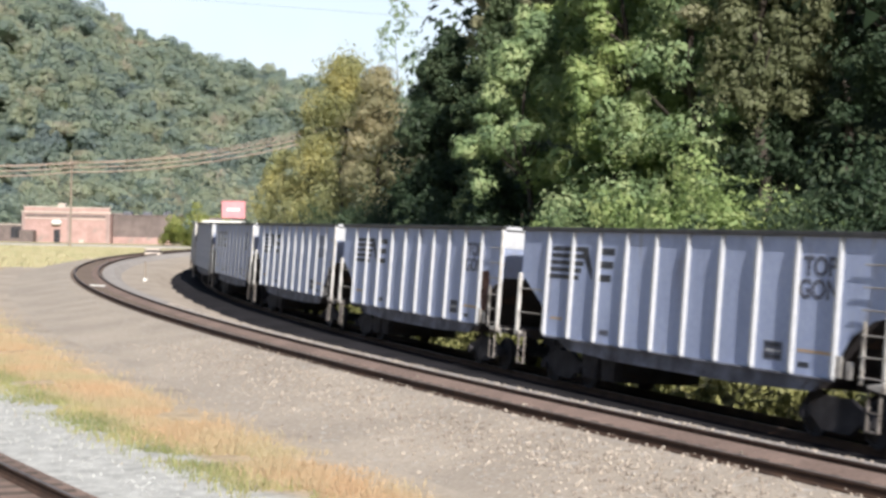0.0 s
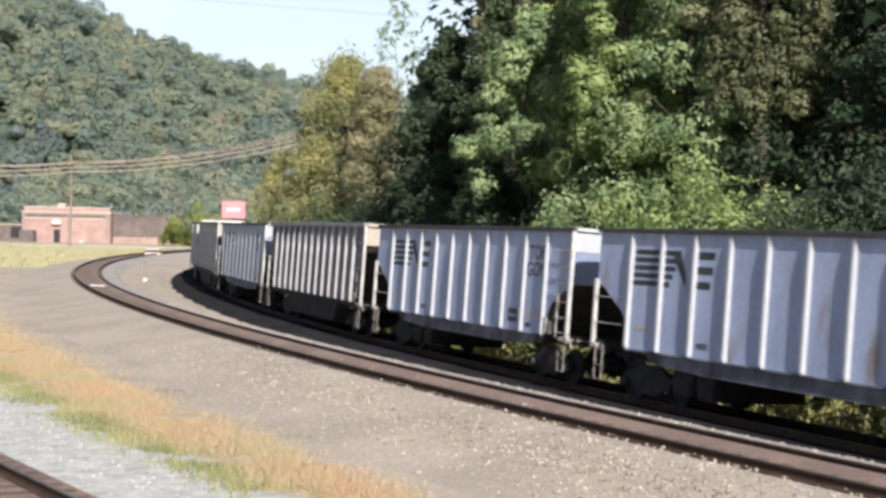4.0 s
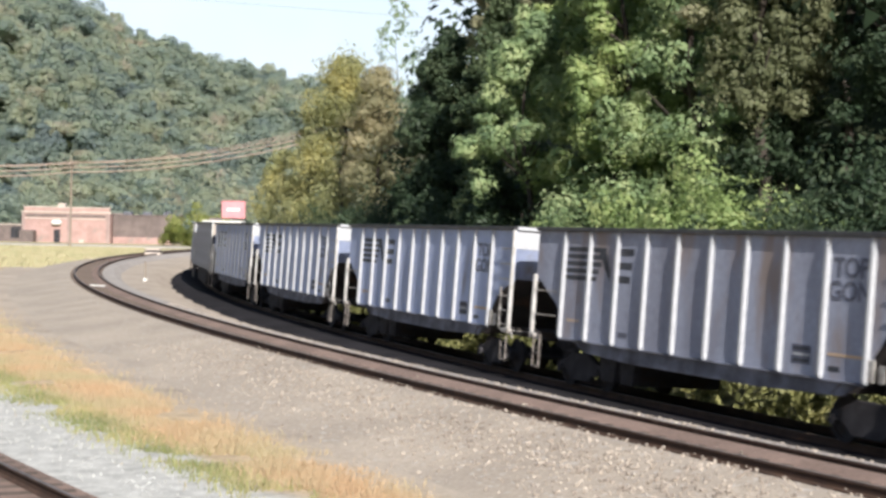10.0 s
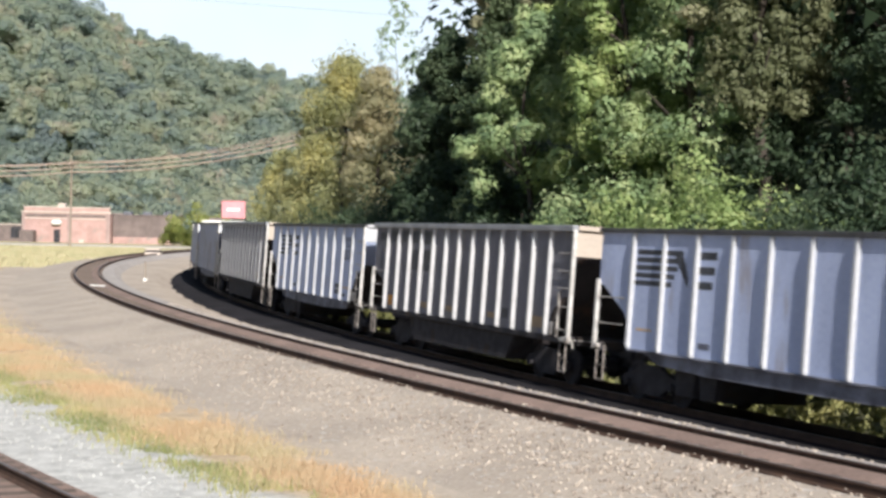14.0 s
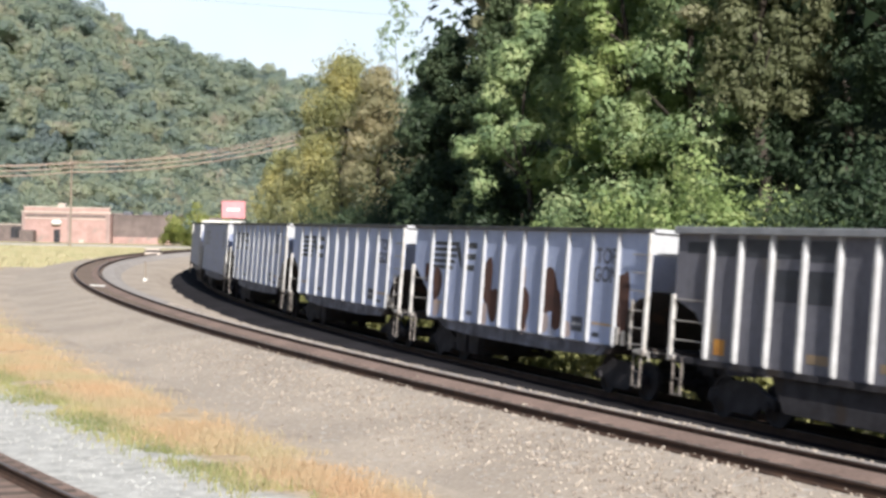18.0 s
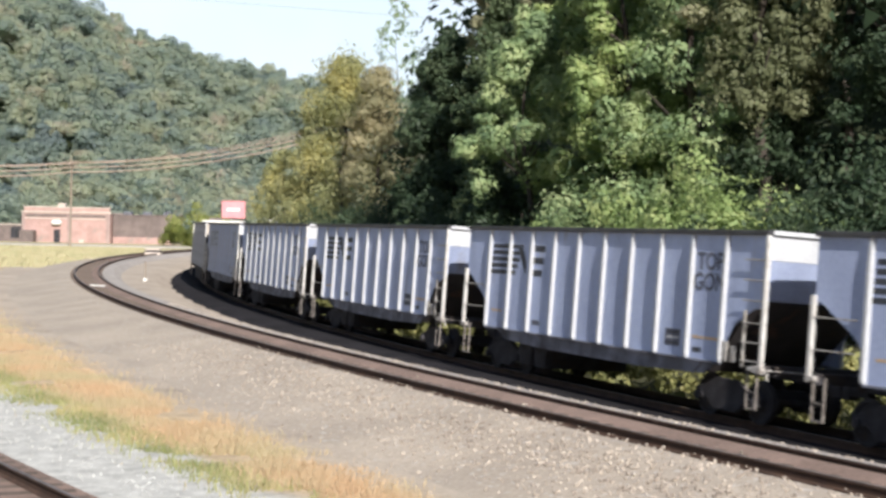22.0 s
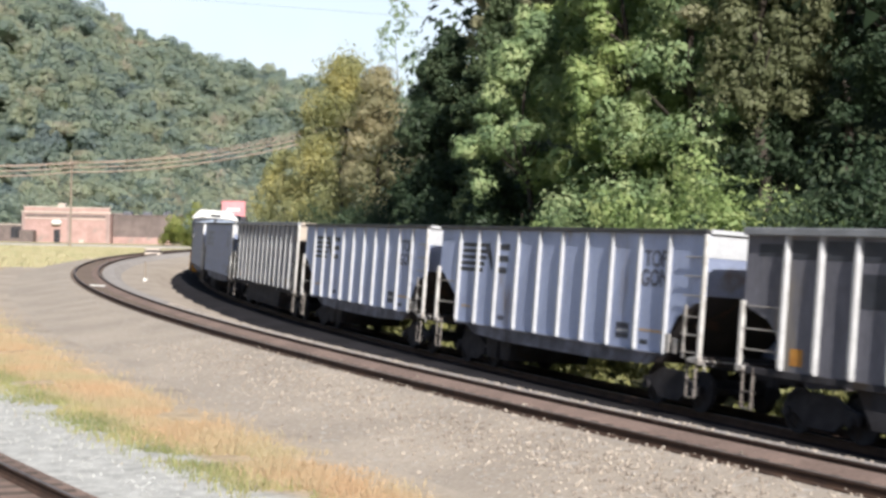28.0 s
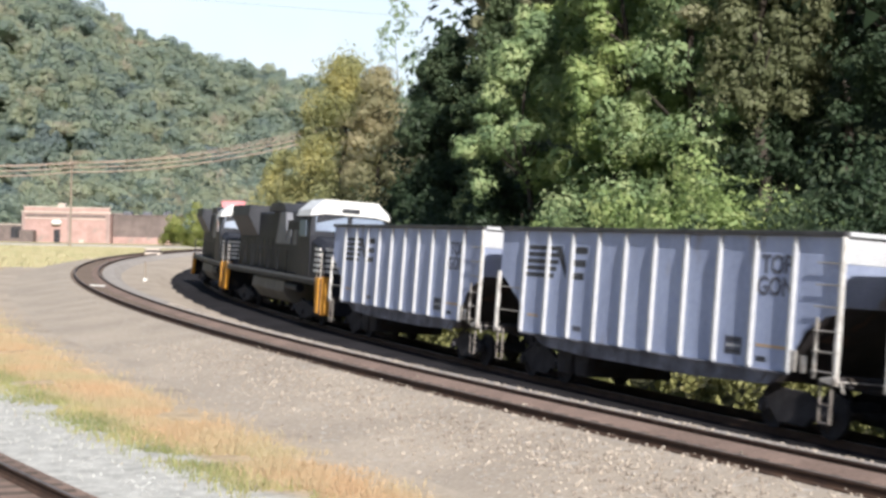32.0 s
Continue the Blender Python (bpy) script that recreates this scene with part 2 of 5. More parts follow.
# ---- mesh tools ----
class MB:
    """Collects plain pieces into one mesh."""

    def __init__(self):
        self.v, self.f = [], []

    def add(self, vs, fs):
        n = len(self.v)
        self.v += [tuple(p) for p in vs]
        self.f += [tuple(i + n for i in q) for q in fs]
        return self

    def box(self, x0, x1, y0, y1, z0, z1):
        return self.add([(x, y, z) for z in (z0, z1) for y in (y0, y1) for x in (x0, x1)],
                        [(0, 2, 3, 1), (4, 5, 7, 6), (0, 1, 5, 4), (2, 6, 7, 3), (0, 4, 6, 2), (1, 3, 7, 5)])

    def extrude(self, pts, y0, y1):
        """Polygon of (x, z) drawn out along y."""
        n = len(pts)
        vs = [(x, y0, z) for x, z in pts] + [(x, y1, z) for x, z in pts]
        fs = [tuple(range(n)), tuple(range(2 * n - 1, n - 1, -1))]
        fs += [(i, i + n, (i + 1) % n + n, (i + 1) % n) for i in range(n)]
        return self.add(vs, fs)

    def loft(self, rings, closed=True):
        n = len(rings[0])
        vs = [p for r in rings for p in r]
        fs = [(k * n + i, k * n + (i + 1) % n, (k + 1) * n + (i + 1) % n, (k + 1) * n + i)
              for k in range(len(rings) - 1) for i in range(n)]
        if closed:
            fs += [tuple(range(n))[::-1], tuple((len(rings) - 1) * n + i for i in range(n))]
        return self.add(vs, fs)

    def tube(self, a, b, r0, r1=None, n=8):
        a, b = Vector(a), Vector(b)
        r1 = r0 if r1 is None else r1
        q = (b - a).to_track_quat("Z", "Y")
        ring = [Vector((math.cos(2 * math.pi * i / n), math.sin(2 * math.pi * i / n), 0)) for i in range(n)]
        return self.loft([[a + q @ (p * r0) for p in ring], [b + q @ (p * r1) for p in ring]])

    def mesh(self, name, *mats, bevel=0.0, smooth=False):
        me = bpy.data.meshes.new(name)
        me.from_pydata(self.v, [], self.f)
        bm = bmesh.new()
        bm.from_mesh(me)
        bmesh.ops.recalc_face_normals(bm, faces=bm.faces)
        if bevel:
            bmesh.ops.bevel(bm, geom=list(bm.edges), offset=bevel, segments=1, affect="EDGES", clamp_overlap=True)
        bm.to_mesh(me)
        bm.free()
        for m in mats:
            me.materials.append(m)
        if smooth:
            me.polygons.foreach_set("use_smooth", [True] * len(me.polygons))
        return me


def part(name, data, parent, label="", at=None):
    ob = new(name, data)
    ob.parent = parent
    if at is not None:
        ob.matrix_basis = at
    if label:
        ob["label"] = label
    return ob


def thing(name, label, category, group="", kind="", data=None, at=None):
    ob = new(name, data)
    if at is not None:
        ob.matrix_basis = at
    return tagged(ob, label, category, group, kind)


def quick_mesh(name, verts, faces_n, material, smooth=False):
    """A mesh from an array of verts of faces that share none, faces_n verts each."""
    verts = np.asarray(verts, dtype=np.float32).reshape(-1, 3)
    n = len(verts)
    me = bpy.data.meshes.new(name)
    me.vertices.add(n)
    me.vertices.foreach_set("co", verts.ravel())
    me.loops.add(n)
    me.loops.foreach_set("vertex_index", np.arange(n, dtype=np.int32))
    me.polygons.add(n // faces_n)
    me.polygons.foreach_set("loop_start", np.arange(0, n, faces_n, dtype=np.int32))
    me.update(calc_edges=True)
    me.materials.append(material)
    return me


RNG = np.random.default_rng(7)


def leaf_quads(pos, nrm, size, spread=0.7, three=False):
    """Pointed leaves at pos, facing about nrm, of about that size."""
    n = len(pos)
    d = nrm + RNG.normal(0, spread, (n, 3))
    d /= np.linalg.norm(d, axis=1)[:, None] + 1e-9
    a = np.cross(d, RNG.normal(0, 1, (n, 3)))
    a /= np.linalg.norm(a, axis=1)[:, None] + 1e-9
    b = np.cross(d, a)
    s = (np.asarray(size) * np.clip(np.exp(RNG.normal(0, 0.35, n)), 0.4, 1.7))[:, None]
    if three:
        return np.stack([pos - a * s * 0.6 - b * s * 0.5, pos - a * s * 0.5 + b * s * 0.6, pos + a * s * 0.8], 1)
    return np.stack([pos - a * s * 0.6, pos + b * s * 0.34 - a * s * 0.12, pos + a * s * 0.75 - d * s * 0.12, pos - b * s * 0.34 + a * s * 0.1], 1)


def clump_leaves(centres, radii, per, size, squash=0.8, inner=0.35, spread=0.7, lumps=0.3, three=False):
    """Leaves on and just inside the shells of many small clumps."""
    c = np.repeat(np.asarray(centres), per, 0)
    r = np.repeat(np.asarray(radii), per)
    d = RNG.normal(0, 1, (len(c), 3))
    d /= np.linalg.norm(d, axis=1)[:, None]
    if three:
        d[:, 2] = np.where(d[:, 2] < -0.45, -d[:, 2], d[:, 2])
    k = (1 - inner * RNG.random(len(c)) ** 1.5) * r
    ph = RNG.uniform(0, 6.283, (len(centres), 3))
    ax = RNG.uniform(0.65, 1.3, (len(centres), 3)) * np.array([1, 1, squash])
    ph, ax = np.repeat(ph, per, 0), np.repeat(ax, per, 0)
    k *= 1 + lumps * (np.sin(5 * d[:, 0] + ph[:, 0]) + np.sin(5 * d[:, 1] + ph[:, 1]) + np.sin(6 * d[:, 2] + ph[:, 2])) / 2
    off = d * k[:, None] * ax
    return leaf_quads(c + off, d + np.array([0, 0, 0.25]), size, spread, three)


# ---- plan: two curved tracks ----
C1, R1 = Vector((286.109, 169.391, 0)), 317.544
C2, R2 = Vector((290.52, 159.533, 0)), 311.474
CANT1, CANT2 = 0.0409, 0.0576
LEVEL2 = -0.62
A_FAR, A_NEAR = 2.93, 3.70
HEAD = 0.17


def on_track(which, s):
    """Pose on a track's middle at s metres from its angle 3.5; x runs towards the camera's side, y to the inside, z up."""
    c, r, e, z = ((C1, R1, CANT1, 0.0), (C2, R2, CANT2, LEVEL2))[which - 1]
    a = 3.5 + s / r
    far, near = A_FAR, (A_NEAR if which == 1 else 9.0)
    k = min(max(a, far), near)
    n, f = Vector((math.cos(k), math.sin(k), 0)), Vector((-math.sin(k), math.cos(k), 0))
    p = c + n * r + f * ((a - k) * r) + Vector((0, 0, z))
    out = n * math.cos(e) + Vector((0, 0, math.sin(e)))
    up = f.cross(-out)
    m = Matrix((f, -out, up)).transposed().to_4x4()
    m.translation = p
    return m


def out_of_1(x, y):
    return math.hypot(x - C1.x, y - C1.y) - R1


def into_2(x, y):
    return R2 - math.hypot(x - C2.x, y - C2.y)


# ---- ground: one sheet to the horizon, both hillsides, and unseen hills added round it ----
CREST_U = [-0.9, -0.45, -0.2917, -0.2511, -0.2234, -0.1832, -0.1551, -0.121, -0.094, 0.0, 0.15, 0.5, 0.9]
CREST_Z = [145, 135, 97, 84.5, 76.5, 67, 61, 57, 52, 46, 46, 55, 60]
GROUND_Z = -0.36


def ground_height(x, y):
    z = GROUND_Z + 0.025 * noise.noise(Vector((x * 0.15, y * 0.15, 0)))
    d = into_2(x, y) - 5.5
    if d > 0:
        z += 60 * (1 - math.exp(-d * 0.6 / 60)) + min(d, 8) * 0.12 * noise.noise(Vector((x * 0.12, y * 0.12, 3)))
    b = min(max((d + 9.2) / 1.6, 0), 1) * min(max((1.0 - d) / 2.5, 0), 1)
    if b > 0:
        z -= 0.75 * b * b * (3 - 2 * b)
    # unseen hills left and behind, added to block the bright low sky
    side = max(min((-x - 0.42 * y - 20) / 90, 1), min((-y - 40) / 90, 1))
    if side > 0:
        k = min(max((math.hypot(x + 20, y - 60) - 150) / 230, 0), 1)
        z += 95 * min(side, 1) * k * k * (3 - 2 * k)
    if y > 300:
        t = min((y - 345) / 300, 1.0)
        if t > 0:
            t = t * t * (3 - 2 * t)
            z = max(z, GROUND_Z + t * float(np.interp(x / y, CREST_U, CREST_Z)) * (1 - 0.25 * min(max((y - 660) / 800, 0), 1)))
    return z


def ground_sheet():
    def steps(*runs):
        v = []
        for a, b, st in runs:
            v += list(np.arange(a, b, st))
        return v
    xs = steps((-2500, -600, 200), (-600, -240, 30), (-240, -60, 9), (-60, 40, 1.5), (40, 120, 6), (120, 700, 30), (700, 2501, 200))
    ys = steps((-900, -60, 70), (-60, 0, 8), (0, 130, 1.5), (130, 330, 6), (330, 700, 11), (700, 1500, 80), (1500, 3400, 300))
    v = [(x, y, ground_height(x, y)) for y in ys for x in xs]
    w = len(xs)
    f = [(j * w + i, j * w + i + 1, (j + 1) * w + i + 1, (j + 1) * w + i) for j in range(len(ys) - 1) for i in range(w - 1)]
    me = bpy.data.meshes.new("ground")
    me.from_pydata(v, [], f)
    me.polygons.foreach_set("use_smooth", [True] * len(f))
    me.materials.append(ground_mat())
    return thing("ground", "tan gravel service ground with dry grass verges", "ground", kind="structure", data=me)


def ground_mat():
    m = mat("gravel_ground", (0.46, 0.388, 0.315), (0.388, 0.325, 0.267), 0.25, 9, 0.95, bump=0.8, spots=(0.3, 0.25, 0.2), spot_scale=0.5, spot_lo=0.55, spot_hi=0.75)
    t = m.node_tree
    b = t.nodes["Principled BSDF"]
    base = b.inputs["Base Color"].links[0].from_socket
    tc = t.nodes.new("ShaderNodeTexCoord")

    def radius(c):
        d = t.nodes.new("ShaderNodeVectorMath")
        d.operation = "DISTANCE"
        fl = t.nodes.new("ShaderNodeVectorMath")
        fl.operation = "MULTIPLY"
        fl.inputs[1].default_value = (1, 1, 0)
        t.links.new(tc.outputs["Object"], fl.inputs[0])
        t.links.new(fl.outputs[0], d.inputs[0])
        d.inputs[1].default_value = (c.x, c.y, 0)
        return d.outputs["Value"]
    wob = t.nodes.new("ShaderNodeTexNoise")
    wob.inputs["Scale"].default_value, wob.inputs["Detail"].default_value = 0.35, 4
    t.links.new(tc.outputs["Object"], wob.inputs["Vector"])

    def band(sock, edge, width, wobble):
        a = t.nodes.new("ShaderNodeMath")
        a.operation = "MULTIPLY_ADD"
        a.inputs[1].default_value = wobble
        t.links.new(wob.outputs["Fac"], a.inputs[0])
        t.links.new(sock, a.inputs[2])
        r = t.nodes.new("ShaderNodeMapRange")
        r.interpolation_type = "SMOOTHSTEP"
        r.inputs["From Min"].default_value, r.inputs["From Max"].default_value = edge + wobble / 2 - width, edge + wobble / 2 + width
        t.links.new(a.outputs[0], r.inputs["Value"])
        return r.outputs["Result"]

    grain = t.nodes.new("ShaderNodeTexNoise")
    grain.inputs["Scale"].default_value, grain.inputs["Detail"].default_value, grain.inputs["Roughness"].default_value = 2.5, 8, 0.75
    t.links.new(tc.outputs["Object"], grain.inputs["Vector"])
    level = t.nodes.new("ShaderNodeMapRange")
    level.inputs["From Min"].default_value, level.inputs["From Max"].default_value = 0.3, 0.7
    level.inputs["To Min"].default_value, level.inputs["To Max"].default_value = 0.6, 1.35
    t.links.new(grain.outputs["Fac"], level.inputs["Value"])

    def over(col, fac, c):
        tint = t.nodes.new("ShaderNodeVectorMath")
        tint.operation = "SCALE"
        tint.inputs[0].default_value = c
        t.links.new(level.outputs["Result"], tint.inputs["Scale"])
        x = t.nodes.new("ShaderNodeMix")
        x.data_type = "RGBA"
        t.links.new(fac, x.inputs[0])
        t.links.new(col, x.inputs[6])
        t.links.new(tint.outputs[0], x.inputs[7])
        return x.outputs[2]
    r1, r2 = radius(C1), radius(C2)
    soil_edge, gravel_edge = radius(C1 + Vector((-2.53, 5.0, 0))), radius(C1 + Vector((-8.1, 16.0, 0)))
    col = over(base, band(soil_edge, R1 + 5.3, 0.7, 1.6), (0.48, 0.37, 0.245))          # dry soil under the grass
    col = over(col, band(gravel_edge, R1 + 7.5, 0.3, 1.2), (0.5, 0.49, 0.46))          # pale gravel of the third track
    col = over(col, band(r1, R1 + 15.7, 1.0, 3.0), (0.33, 0.28, 0.14))          # far verge
    inv = t.nodes.new("ShaderNodeMath")
    inv.operation = "MULTIPLY"
    inv.inputs[1].default_value = -1
    t.links.new(r2, inv.inputs[0])
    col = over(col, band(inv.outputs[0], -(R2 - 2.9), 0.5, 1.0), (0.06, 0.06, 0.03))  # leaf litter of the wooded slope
    sep = t.nodes.new("ShaderNodeSeparateXYZ")
    t.links.new(tc.outputs["Object"], sep.inputs[0])
    both = t.nodes.new("ShaderNodeMath")
    both.operation = "MULTIPLY"
    t.links.new(band(sep.outputs["Y"], 125, 8, 20), both.inputs[0])
    t.links.new(band(r1, R1 + 4.5, 1.0, 3.0), both.inputs[1])
    col = over(col, both.outputs[0], (0.47, 0.41, 0.25))
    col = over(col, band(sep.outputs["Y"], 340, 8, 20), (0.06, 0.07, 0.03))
    col = over(col, band(sep.outputs["Z"], 2.5, 1.0, 2.0), (0.06, 0.075, 0.035))  # wooded hillsides and the added unseen hills
    t.links.new(col, b.inputs["Base Color"])
    return m


ground_sheet()


def sweep(which, s0, s1, ds, profile, name, material):
    """A profile of (outward offset, height) drawn along a track."""
    mb = MB()
    n = int((s1 - s0) / ds) + 1
    rings = []
    for i in range(n):
        m = on_track(which, s0 + i * ds)
        rings.append([m @ Vector((0, -o, z)) for o, z in profile])
    mb.loft(rings)
    return mb.mesh(name, material)


def track(which, near_ties):
    s0, s1 = -190, 130
    root = thing(f"track_{which}", "curved railway track on ballast with rusty rails", "track", kind="structure")
    cross = -0.5 if which == 1 else -0.9
    part("ballast", sweep(which, s0, s1, 2, [(-2.1, cross), (-1.5, -0.03), (1.6, -0.03), (2.3, -0.13), (3.2, -0.3), (4.7, -0.6)] if which == 1 else [(-2.6, cross), (-1.75, -0.03), (1.75, -0.03), (2.7, cross)], "ballast",
                          M_BALLAST), root, "grey-tan crushed stone ballast")
    if which == 1:
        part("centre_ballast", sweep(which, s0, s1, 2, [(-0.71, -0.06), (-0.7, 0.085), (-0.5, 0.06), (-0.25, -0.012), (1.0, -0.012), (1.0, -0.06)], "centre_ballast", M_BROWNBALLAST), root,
             "rust-brown ballast between and beside the rails")
    else:
        # black bed reaches past the rails to where the train's shade lies
        part("centre_ballast", sweep(which, s0, s1, 2, [(-3.2, -0.62), (-3.2, -0.42), (-1.9, 0.008), (1.85, 0.008), (2.5, -0.06), (3.3, -0.5), (1.5, -0.6), (-1.9, -0.6)], "centre_ballast", M_COALSHADE), root,
             "ballast coloured black for coal dust and the train's shade")
    if which == 1:
        part("shoulder_ballast", sweep(1, s0, s1, 2, [(0.97, -0.06), (1.02, 0.03), (1.3, 0.05), (1.75, 0.01), (2.7, -0.24), (2.7, -0.4), (0.97, -0.4)], "shoulder_ballast", M_BALLAST), root, "tan ballast heaped over the tie ends")
        part("pale_strip", sweep(1, s0, s1, 2, [(-3.2, -0.9), (-2.5, -0.4), (-1.75, 0.045), (-1.0, 0.05), (-0.96, -0.03)], "pale_strip", M_PALEBALLAST), root, "pale strip of ballast beside the rail")
    for side in (-1, 1):
        o = side * 0.7525
        part("rail", sweep(which, s0, s1, 1.5, [(o - 0.07, 0.0), (o - 0.07, 0.015), (o - 0.012, 0.035), (o - 0.012, 0.125), (o - 0.036, 0.135), (o - 0.036, 0.163),
                                              (o + 0.036, 0.163), (o + 0.036, 0.135), (o + 0.012, 0.125), (o + 0.012, 0.035), (o + 0.07, 0.015), (o + 0.07, 0.0)], "rail", M_RAILSIDE), root)
        part("rail_head", sweep(which, s0, s1, 1.5, [(o - 0.03, 0.163), (o - 0.026, HEAD), (o + 0.026, HEAD), (o + 0.03, 0.163)], "rail_head", M_RAILTOP), root, "polished running surface")
    tie = MB().box(-0.115, 0.115, -1.3, 1.3, -0.17, 0.0).mesh("tie", M_TIE, bevel=0.012)
    rnd = random.Random(which)
    if near_ties:
        for i in range(290):
            m = on_track(which, 76 - i * 0.52 + rnd.uniform(-0.03, 0.03))
            part("tie", tie, root, at=m @ pose(0, rnd.uniform(-0.04, 0.04), 0.002, 0, 0, rnd.uniform(-1, 1)))
    else:
        mb = MB()
        for i in range(300):
            m = on_track(which, 50 - i * 0.52)
            mb.add([m @ Vector((x, y, z)) for z in (-0.17, 0.0) for y in (-1.3, 1.3) for x in (-0.115, 0.115)],
                   [(4, 5, 7, 6), (0, 1, 5, 4), (2, 6, 7, 3), (0, 4, 6, 2), (1, 3, 7, 5)])
        part("ties", mb.mesh("ties", M_TIE), root)["kind"] = "stuff"
    return root


track(1, True)
track(2, False)


def third_track():
    """The rail in the near corner and its ties, on pale gravel."""
    root = thing("track_3", "nearest railway track with dark rails on pale gravel", "track", kind="structure")

    def along(o, z, s):
        a = 3.5 + s / R1
        o = o - 0.11 * (s - 41)
        return Vector((C1.x + (R1 + o) * math.cos(a), C1.y + (R1 + o) * math.sin(a), z))
    c = 10.27
    for o in (c - 0.7525, c + 0.7525):
        for nm, prof, mt in (("rail", [(-0.07, 0.0), (-0.012, 0.03), (-0.012, 0.13), (-0.036, 0.14), (-0.036, 0.163), (0.036, 0.163), (0.036, 0.14), (0.012, 0.13), (0.012, 0.03), (0.07, 0.0)], M_RAILSIDE),
                             ("rail_head", [(-0.03, 0.163), (-0.026, HEAD), (0.026, HEAD), (0.03, 0.163)], M_RAILTOP)):
            mb = MB()
            mb.loft([[along(o + p, z - 0.28, 10 + i * 1.5) for p, z in prof] for i in range(70)])
            part(nm, mb.mesh(nm, mt), root)
    tie = MB().box(-1.3, 1.3, -0.115, 0.115, -0.16, 0.0).mesh("tie", M_TIE, bevel=0.012)
    for i in range(90):
        p = along(c, -0.285, 62 - i * 0.52)
        part("tie", tie, root, at=Matrix.Translation(p) @ pose(0, 0, 0, 0, 0, math.degrees(3.5 + (62 - i * 0.52) / R1) - 5.5))
    mb = MB()
    mb.loft([[along(c + p, z, 10 + i * 2.0) for p, z in ((-1.5, -0.42), (-1.35, -0.29), (1.35, -0.29), (1.5, -0.42))] for i in range(52)])
    part("centre_ballast", mb.mesh("centre_ballast", M_BROWNBALLAST), root, "brown ballast between the rails")


third_track()

# ---- the train ----
HALF = 7.0           # half length of a hopper body
HALF_TUB = 7.16
RIB0, BAY = -5.564, 1.2364
TOP = 3.68


def text_mesh(words, size, material):
    cu = bpy.data.curves.new("lettering", "FONT")
    cu.body, cu.size, cu.align_x, cu.align_y = words, size, "CENTER", "CENTER"
    cu.space_line = 0.85
    cu.extrude = 0.003
    cu.offset = 0.012
    tmp = bpy.data.objects.new("lettering", cu)
    me = bpy.data.meshes.new_from_object(tmp)
    bpy.data.objects.remove(tmp)
    me.materials.clear()
    me.materials.append(material)
    return me


def wheel_mesh():
    mb = MB()
    n = 20
    prof = [(0.0, -0.05), (0.12, -0.06), (0.2, -0.03), (0.36, -0.03), (0.37, -0.065), (0.445, -0.065), (0.445, -0.03), (0.42, -0.025), (0.415, 0.065), (0.36, 0.065), (0.35, 0.03), (0.0, 0.03)]
    rings = [[(r * math.cos(2 * math.pi * i / n), y, r * math.sin(2 * math.pi * i / n)) for i in range(n)] for r, y in prof[1:-1]]
    mb.loft(rings)
    return mb.mesh("wheel", M_UNDER)


WHEEL = wheel_mesh()
WHEEL_TOP = 0.42 + HEAD


def truck(parent, x, axles=(-0.89, 0.89), frame_y=1.0):
    half = max(axles)
    t = part("truck", MB().box(-0.18, 0.18, -1.05, 1.05, 0.55, 0.78).mesh("bolster", M_UNDER, bevel=0.02), parent, at=pose(x, 0, 0))
    side = MB().extrude([(-half - 0.2, 0.5), (-half - 0.2, 0.72), (-half + 0.15, 0.8), (-0.35, 0.98), (0.35, 0.98), (half - 0.15, 0.8), (half + 0.2, 0.72), (half + 0.2, 0.5),
                         (half - 0.2, 0.55), (0.4, 0.32), (-0.4, 0.32), (-half + 0.2, 0.55)], -0.07, 0.07).mesh("side_frame", M_UNDER, bevel=0.015)
    for y in (-frame_y, frame_y):
        part("side_frame", side, t, at=pose(0, y, 0))
        for ax in axles:
            part("wheel", WHEEL, t, at=pose(ax, math.copysign(0.76, y), WHEEL_TOP, 0, 0, 0 if y < 0 else 180))
            part("bearing_cap", CAP, t, at=pose(ax, y + math.copysign(0.1, y), WHEEL_TOP - 0.02))
    spring = SPRING
    for y in (-frame_y, frame_y):
        for dx in (-0.13, 0.0, 0.13):
            part("spring", spring, t, at=pose(dx, y, 0.42))
    for ax in axles:
        part("axle", AXLE, t, at=pose(ax, 0, WHEEL_TOP))
    return t


CAP = MB().tube((0, -0.06, 0), (0, 0.06, 0), 0.1, 0.1, 10).mesh("bearing_cap", M_UNDER)
SPRING = MB().tube((0, 0, 0), (0, 0, 0.22), 0.06, 0.06, 8).mesh("spring", M_UNDER)
AXLE = MB().tube((0, -0.74, 0), (0, 0.74, 0), 0.075, 0.075, 8).mesh("axle", M_UNDER)
COUPLER = MB().box(-0.05, 0.52, -0.1, 0.1, 0.82, 1.0).box(0.46, 0.74, -0.16, 0.12, 0.74, 1.08).mesh("coupler", M_UNDER, bevel=0.02)
RUNG = MB().tube((-0.36, 0, 0), (0.36, 0, 0), 0.016, 0.016, 6).mesh("rung", M_LADDER)
LONGRUNG = MB().tube((-0.62, 0, 0), (0.62, 0, 0), 0.016, 0.016, 6).mesh("rung", M_LADDER)


def rib_mesh(material, z0, z1, w=0.13, d=0.1):
    mb = MB()
    rings = []
    for z, k in ((z0, 0.75), (z0 + 0.06, 1.0), (z1 - 0.5, 1.0), (z1 - 0.25, 0.85), (z1, 0.7)):
        rings.append([(-w / 2 * (0.5 + k / 2), 0.0, z), (-w / 2 * 0.62 * (0.4 + 0.6 * k), -d * k, z), (w / 2 * 0.62 * (0.4 + 0.6 * k), -d * k, z), (w / 2 * (0.5 + k / 2), 0.0, z)])
    mb.loft(rings)
    return mb.mesh("rib", material)


